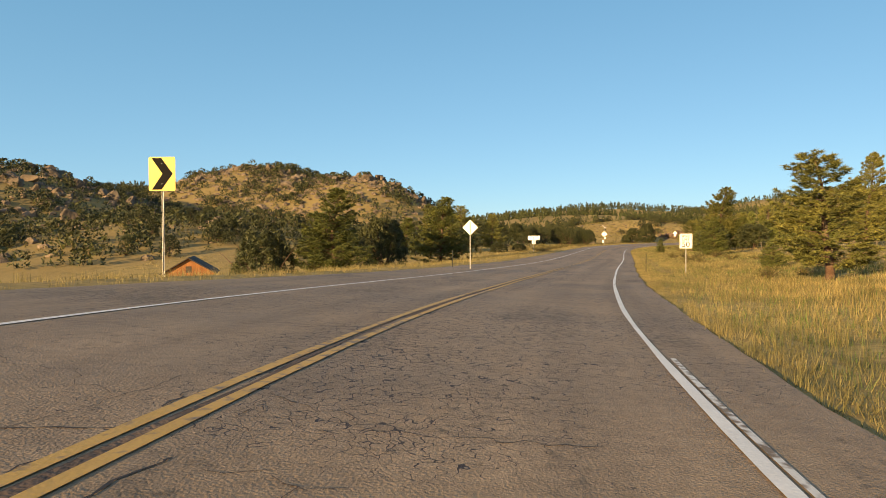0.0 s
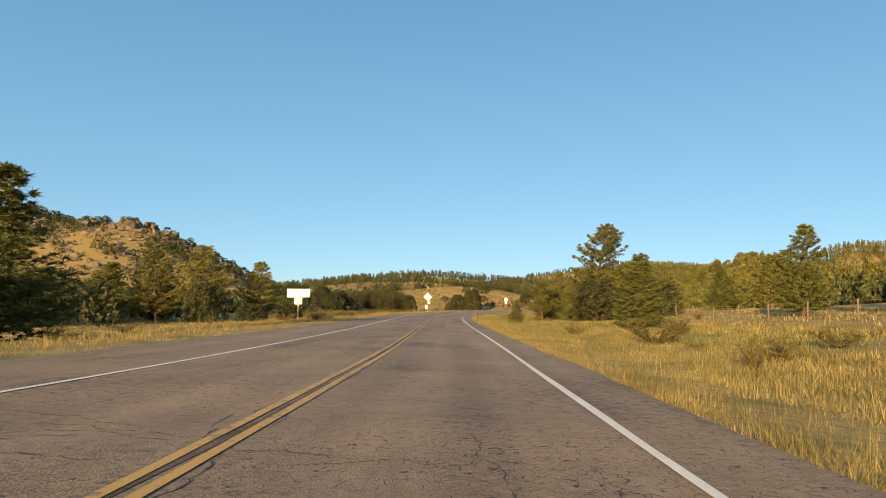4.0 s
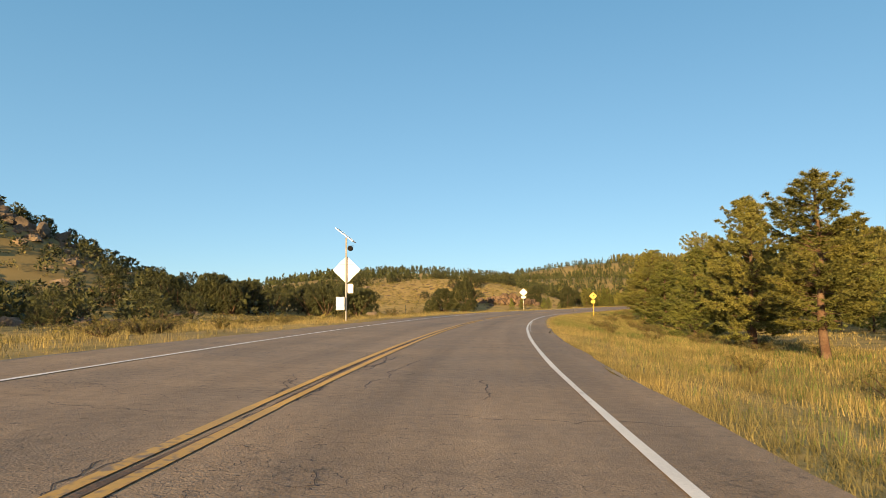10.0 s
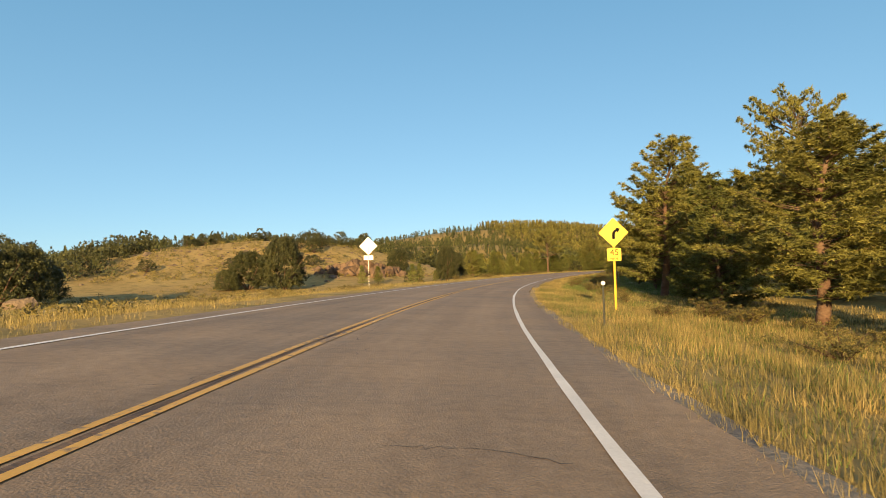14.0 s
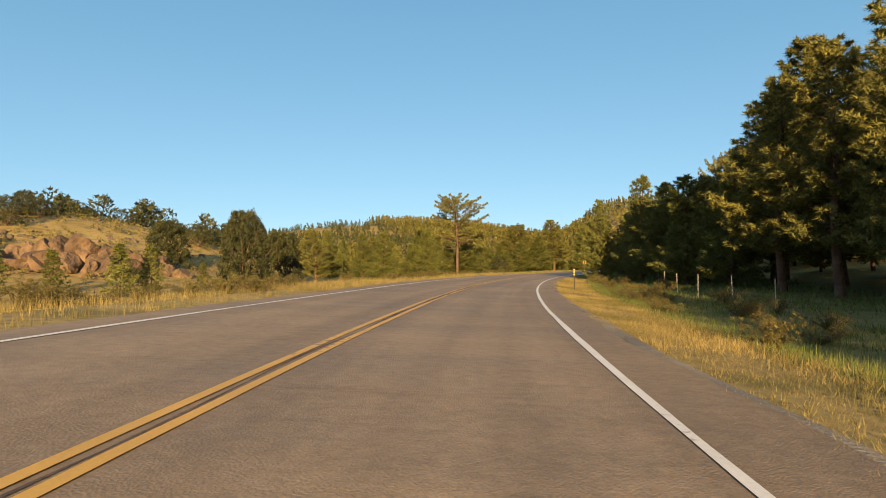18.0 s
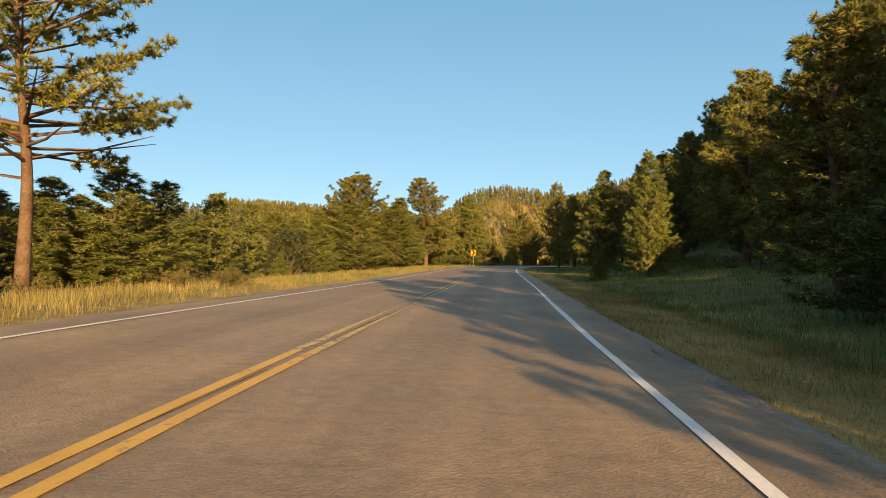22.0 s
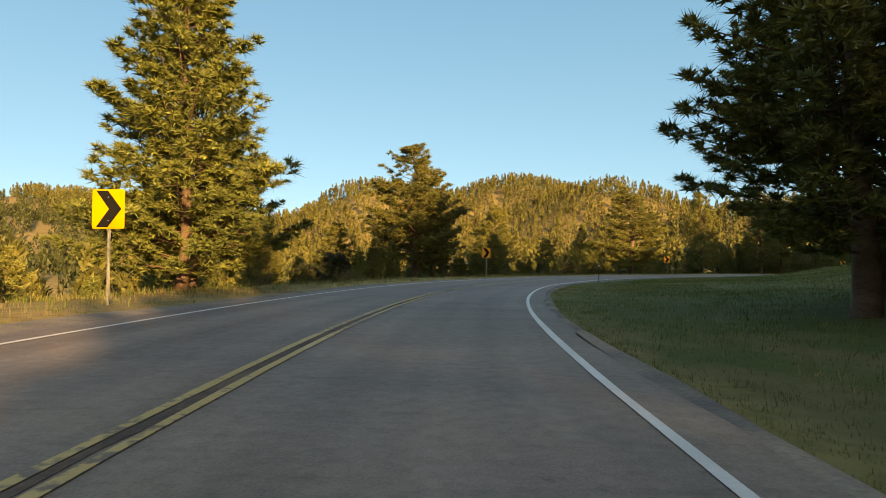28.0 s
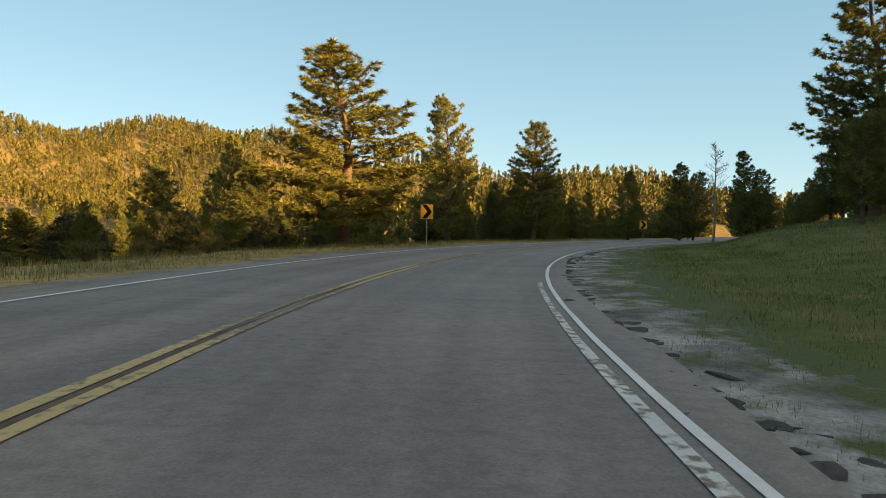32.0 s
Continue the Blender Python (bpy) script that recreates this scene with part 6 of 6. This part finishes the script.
def rock(x, y, size, flat=0.7, group="granite outcrops", label="weathered reddish granite boulder", kinds=BOULDERS, lift=0.0):
    ob = new("boulder", kinds[rock_rng.randint(len(kinds))])
    z = float(height(x, y)[0]) - (0.3 * size if kinds is RED_BOULDERS else 0) + lift
    ob.matrix_basis = pose(x, y, z + size * flat * 0.25, rock_rng.uniform(-15, 15), rock_rng.uniform(-15, 15), rock_rng.uniform(0, 360)) @ Matrix.Diagonal((size * rock_rng.uniform(0.8, 1.3), size * rock_rng.uniform(0.7, 1.1), size * flat, 1))
    return tagged(ob, label, "rock", group)


for cx, cy, n, sx, sy, lo, hi in ((-126, 254, 64, 18, 8, 1.4, 4.2), (-185, 262, 44, 32, 16, 1.2, 3.8), (-205, 126, 74, 34, 30, 1.4, 4.8), (-150, 215, 20, 38, 26, 0.9, 2.4)):
    for _ in range(n):
        rock(cx + rock_rng.normal(0, sx), cy + rock_rng.normal(0, sy), rock_rng.uniform(lo, hi), rock_rng.uniform(0.6, 1.0))
for _ in range(62):  # a heaped outcrop, the highest stones in its middle
    dx, dy = rock_rng.normal(0, 6.0), rock_rng.normal(0, 3.2)
    x, y = 41 + dx, 330 + dy
    if road_place(x, y)[1][0] < -22:
        rock(x, y, rock_rng.uniform(0.8, 2.6), 0.95, "red boulders by the road", "angular red granite boulder in dry grass", RED_BOULDERS, 2.6 * math.exp(-(dx / 6) ** 2 - (dy / 3) ** 2))
for _ in range(10):
    s, u = rock_rng.uniform(500, 560), rock_rng.uniform(-14, -9)
    p = on_road(s, u)
    rock(p[0], p[1], rock_rng.uniform(0.15, 0.4), 0.7, "stones on the verge", "small pale stone on the gravel verge")


def stones(name, n, places, lo, hi, seed, label):
    """Many small angular ledges and stones in one mesh."""
    r = np.random.RandomState(seed)
    c = np.array([places[i] for i in r.randint(0, len(places), n)])
    x, y = c[:, 0] + r.normal(0, 1, n) * c[:, 2], c[:, 1] + r.normal(0, 1, n) * c[:, 3]
    ok = road_place(x, y)[1] < -42
    x, y = x[ok], y[ok]
    n = len(x)
    z = height(x, y)
    s = r.uniform(lo, hi, n) * r.uniform(0.5, 1.0, n)
    turn = r.uniform(0, 6.283, n)
    ring = lambda k, lift: np.stack([x[:, None] + s[:, None] * k * r.uniform(0.6, 1.2, (n, 6)) * np.cos(turn[:, None] + np.arange(6) * 1.0472) * 1.4,
                                     y[:, None] + s[:, None] * k * r.uniform(0.6, 1.2, (n, 6)) * np.sin(turn[:, None] + np.arange(6) * 1.0472),
                                     z[:, None] + s[:, None] * (lift + r.uniform(-0.15, 0.15, (n, 6)))], -1)
    v = np.concatenate([ring(1.05, -0.3), ring(0.95, 0.35), ring(0.5, 0.72)], 1).reshape(-1, 3)
    f = []
    for k in range(2):
        for i in range(6):
            j = (i + 1) % 6
            f += [(k * 6 + i, k * 6 + j, k * 6 + 6 + j), (k * 6 + i, k * 6 + 6 + j, k * 6 + 6 + i)]
    f += [(12, 12 + i, 13 + i) for i in range(1, 5)]
    faces = (np.array(f)[None] + (np.arange(n) * 18)[:, None, None]).reshape(-1, 3)
    return tagged(new(name, mesh_of(name, v, faces, M_ROCK)), label, "rocks", kind="stuff")


stones("stone_ledges", 2600, [(-126, 256, 24, 10), (-150, 215, 44, 30), (-185, 262, 36, 18), (-205, 126, 40, 34), (-120, 190, 40, 50), (-165, 120, 40, 40)], 0.35, 1.9, 81, "broken brown granite ledges and stones over the hillside")
stones("stone_ledges", 500, [(18, 350, 26, 12), (30, 340, 18, 10)], 0.15, 0.7, 82, "small red stones on the grassy mound")


# ---- gravel beside the pavement ----
def verge(name, s0, s1, side, width, seed, label, mat=M_GRAVEL):
    r = np.random.RandomState(seed)
    s = np.arange(s0, s1 + 0.1, 1.0)
    rag = np.convolve(r.normal(0, 0.18, len(s) + 6), np.ones(7) / 2.6, "valid")
    e = right_edge(s) if side > 0 else left_edge(s)
    wide = (width(s) if callable(width) else np.full(len(s), float(width)))
    across = (0, 0.15, 0.35, 0.55, 0.78, 1)
    rows = []
    for k, c in enumerate(across):
        p = on_road(s, e + side * (wide * c + (rag * np.minimum(1, wide) * c if k else -0.02)))
        p[:, 2] = height(p[:, 0], p[:, 1]) + (0, 0.018, 0.030, 0.032, 0.022, -0.012)[k] if k else p[:, 2] - 0.03
        rows.append(p)
    n, m = len(s), len(across)
    v = np.stack(rows, 1).reshape(-1, 3)
    i = (np.arange(n - 1)[:, None] * m + np.arange(m - 1)).ravel()
    me = mesh_of(name, v, np.stack([i, i + 1, i + m + 1, i + m], 1), mat, smooth=True)
    me.attributes.new("turf", "FLOAT", "POINT").data.foreach_set("value", np.tile(across, n).astype(np.float32))
    return tagged(new(name, me), label, "verge", kind="structure")


verge("gravel_verge", 0, LENGTH, -1, lambda s: np.interp(s, [0, 200, 420, 520, 700], [0.5, 0.3, 0.15, 0.8, 1.1]), 61, "pale gravel strip beside the pavement")
verge("gravel_verge", 215, 582, 1, lambda s: np.interp(s, [215, 260, 480, 582], [0.1, 0.35, 0.3, 0.25]), 62, "narrow brown gravel strip beside the pavement")
broken = verge("gravel_verge", 582, LENGTH, 1, lambda s: np.interp(s, [582, 596, 612, 640, 700], [0.4, 1.4, 2.8, 3.6, 3.0]), 63, "washed-out gravel strip along the broken asphalt edge", M_WASHED)
chunk_me = []
for k in range(4):
    bm = bmesh.new()
    rr = np.random.RandomState(k)
    ring = [bm.verts.new((math.cos(a) * rr.uniform(0.6, 1.1), math.sin(a) * rr.uniform(0.6, 1.1), 0.10 + rr.uniform(0, 0.05))) for a in np.linspace(0, 6.283, 8)[:-1]]
    low = [bm.verts.new((v.co.x * 1.1, v.co.y * 1.1, -0.12)) for v in ring]
    bm.faces.new(ring)
    for a in range(7):
        bm.faces.new((ring[(a + 1) % 7], ring[a], low[a], low[(a + 1) % 7]))
    me = bpy.data.meshes.new("asphalt_chunk")
    bm.to_mesh(me), bm.free(), me.materials.append(M_DEBRIS)
    chunk_me.append(me)
for k in range(300):  # slabs broken off the pavement's edge, then crumbs further out
    slab = k < 210
    s = 594 + 56 * rock_rng.rand() if slab else 590 + 70 * rock_rng.rand()
    p = on_road(s, float(right_edge(s)) + (rock_rng.normal(0.05, 0.14) if slab else 0.25 + abs(rock_rng.normal(0, 0.7))))
    size = rock_rng.uniform(0.07, 0.19) if slab else rock_rng.uniform(0.03, 0.10)
    z = float(height(p[0], p[1])[0])
    part("asphalt_chunk", chunk_me[k % 4], M_DEBRIS, broken, at=pose(p[0], p[1], max(z + 0.015, p[2] - 0.05), rock_rng.normal(0, 5), rock_rng.normal(0, 5), rock_rng.uniform(0, 360)) @ Matrix.Diagonal((size * 1.4, size, min(size, 0.12) * 0.8, 1)))


# ---- grass ----
def grass(name, n, s0, s1, side, near, far, tall, mat, seed, label, blades=7, lean=0.35, power=1.6, coarse=1.0):
    """Tufts of narrow blades on the ground beside the road, thinning with distance from it."""
    r = np.random.RandomState(seed)
    s = r.uniform(s0, s1, n)
    b = near + (far - near) * r.rand(n) ** power
    edge = right_edge(s) if side > 0 else left_edge(s)
    p = on_road(s, edge + side * b)
    x, y = p[:, 0] + r.normal(0, 0.1, n), p[:, 1] + r.normal(0, 0.1, n)
    patch = lumps(x, y, 1.3, seed + 1) + 0.5 * lumps(x, y, 6, seed + 2)
    keep = r.rand(n) < 0.62 + 0.5 * patch
    x, y, b = x[keep], y[keep], b[keep]
    n = len(x)
    z = height(x, y)
    h = r.uniform(*tall, n) * (0.55 + 0.45 * np.clip(b / 2.5, 0, 1)) * (1 + 0.3 * lumps(x, y, 4, seed + 3))
    a = r.uniform(0, 6.283, (n, blades))
    tilt = np.abs(r.normal(0, lean, (n, blades)))
    hh = h[:, None] * r.uniform(0.55, 1.15, (n, blades))
    spread = 0.06 + 0.016 * np.minimum(b, 22)[:, None] * coarse
    bx = x[:, None] + r.normal(0, 1, (n, blades)) * spread
    by = y[:, None] + r.normal(0, 1, (n, blades)) * spread
    wd = (0.0038 + 0.0011 * np.minimum(b, 22) * coarse)[:, None] * r.uniform(0.7, 1.4, (n, blades))
    t = r.uniform(0, 3.1416, (n, blades))
    zz = np.repeat(z[:, None], blades, 1) - 0.03
    v = np.stack([np.stack([bx + np.cos(t) * wd, by + np.sin(t) * wd, zz], -1), np.stack([bx - np.cos(t) * wd, by - np.sin(t) * wd, zz], -1),
                  np.stack([bx + np.cos(a) * hh * tilt, by + np.sin(a) * hh * tilt, zz + hh], -1)], 2).reshape(-1, 3)
    return tagged(new(name, mesh_of(name, v, np.arange(len(v)).reshape(-1, 3), mat)), label, "grass", kind="stuff")


grass("dry_grass", 84000, 58, 345, 1, 0.15, 17, (0.12, 0.36), M_GRASS, 401, "tall golden dry grass on the verge", lean=0.42, power=1.8)
grass("dry_grass", 62000, 58, 345, 1, 0.05, 9, (0.07, 0.20), M_GRASS, 414, "matted golden grass at the pavement edge", lean=0.85, power=1.4)
grass("green_grass", 46000, 560, 690, 1, 0.25, 8, (0.03, 0.10), M_GREEN, 415, "short green turf by the broken pavement", lean=0.8, power=1.0)
grass("green_grass", 12000, 55, 260, 1, 0.8, 15, (0.12, 0.38), M_GREEN, 411, "green weeds among the dry grass", power=1.3)
grass("dry_grass", 62000, 345, 480, 1, 0.05, 3.0, (0.07, 0.22), M_GRASS, 402, "short golden grass along the pavement", lean=0.7, power=1.0)
grass("dry_grass", 6000, 480, 505, 1, 0.1, 2.6, (0.06, 0.18), M_GRASS, 416, "short golden grass along the pavement", lean=0.6, power=1.0)
grass("green_grass", 15000, 250, 345, 1, 0.6, 14, (0.10, 0.30), M_GREEN, 403, "green weeds among the dry grass")
grass("green_grass", 30000, 345, 520, 1, 2.6, 16, (0.12, 0.34), M_GREEN, 404, "green shaded grass in the ditch")
grass("green_grass", 42000, 500, 680, 1, 0.3, 20, (0.05, 0.18), M_GREEN, 405, "short green grass inside the bend")
grass("dry_grass", 9000, 540, 680, 1, 0.8, 18, (0.06, 0.2), M_GRASS, 410, "dry stalks among the green grass")
grass("dry_grass", 26000, 40, 400, -1, 0.4, 13, (0.15, 0.42), M_GRASS, 406, "golden dry grass beyond the wide shoulder")
grass("dry_grass", 15000, 395, 530, -1, 0.5, 9, (0.15, 0.40), M_GRASS, 407, "golden grass below the pines")
grass("green_grass", 9000, 420, 700, -1, 0.9, 9, (0.12, 0.38), M_GREEN, 408, "grey-green weeds on the outer verge")
grass("dry_grass", 8000, 525, 700, -1, 1.2, 9, (0.12, 0.32), M_GRASS, 409, "pale dry stalks on the outer verge")
grass("meadow_grass", 26000, 150, 410, -1, 10, 70, (0.16, 0.34), M_GRASS, 412, "pale golden grass over the open meadow", blades=4, power=1.1, coarse=1.5)
grass("meadow_grass", 12000, 60, 330, 1, 15, 45, (0.16, 0.36), M_GRASS, 413, "golden grass over the rising pasture", blades=4, power=1.1, coarse=1.5)
for n_, s0, s1, u0, u1, t0, t1, seed in ((34, 225, 345, 9, 19, 0.6, 1.2, 501), (36, 168, 262, -12.5, -9.5, 0.5, 1.1, 508), (16, 330, 400, -26, -14, 0.5, 1.2, 509), (64, 345, 445, 7.6, 12.5, 0.5, 1.1, 502), (34, 385, 470, -12, -7.0, 0.6, 1.2, 503), (30, 100, 330, -26, -11, 0.5, 1.4, 504), (26, 85, 225, 9, 26, 0.4, 1.2, 505), (14, 560, 640, -12, -8, 0.5, 1.1, 506), (12, 480, 560, 10, 18, 0.4, 0.9, 507)):
    r_ = np.random.RandomState(seed)
    for _ in range(n_):
        p = on_road(r_.uniform(s0, s1), r_.uniform(u0, u1))
        plant("shrub", p[0], p[1], r_.uniform(t0, t1), r_.uniform(t0, t1) * 1.7)
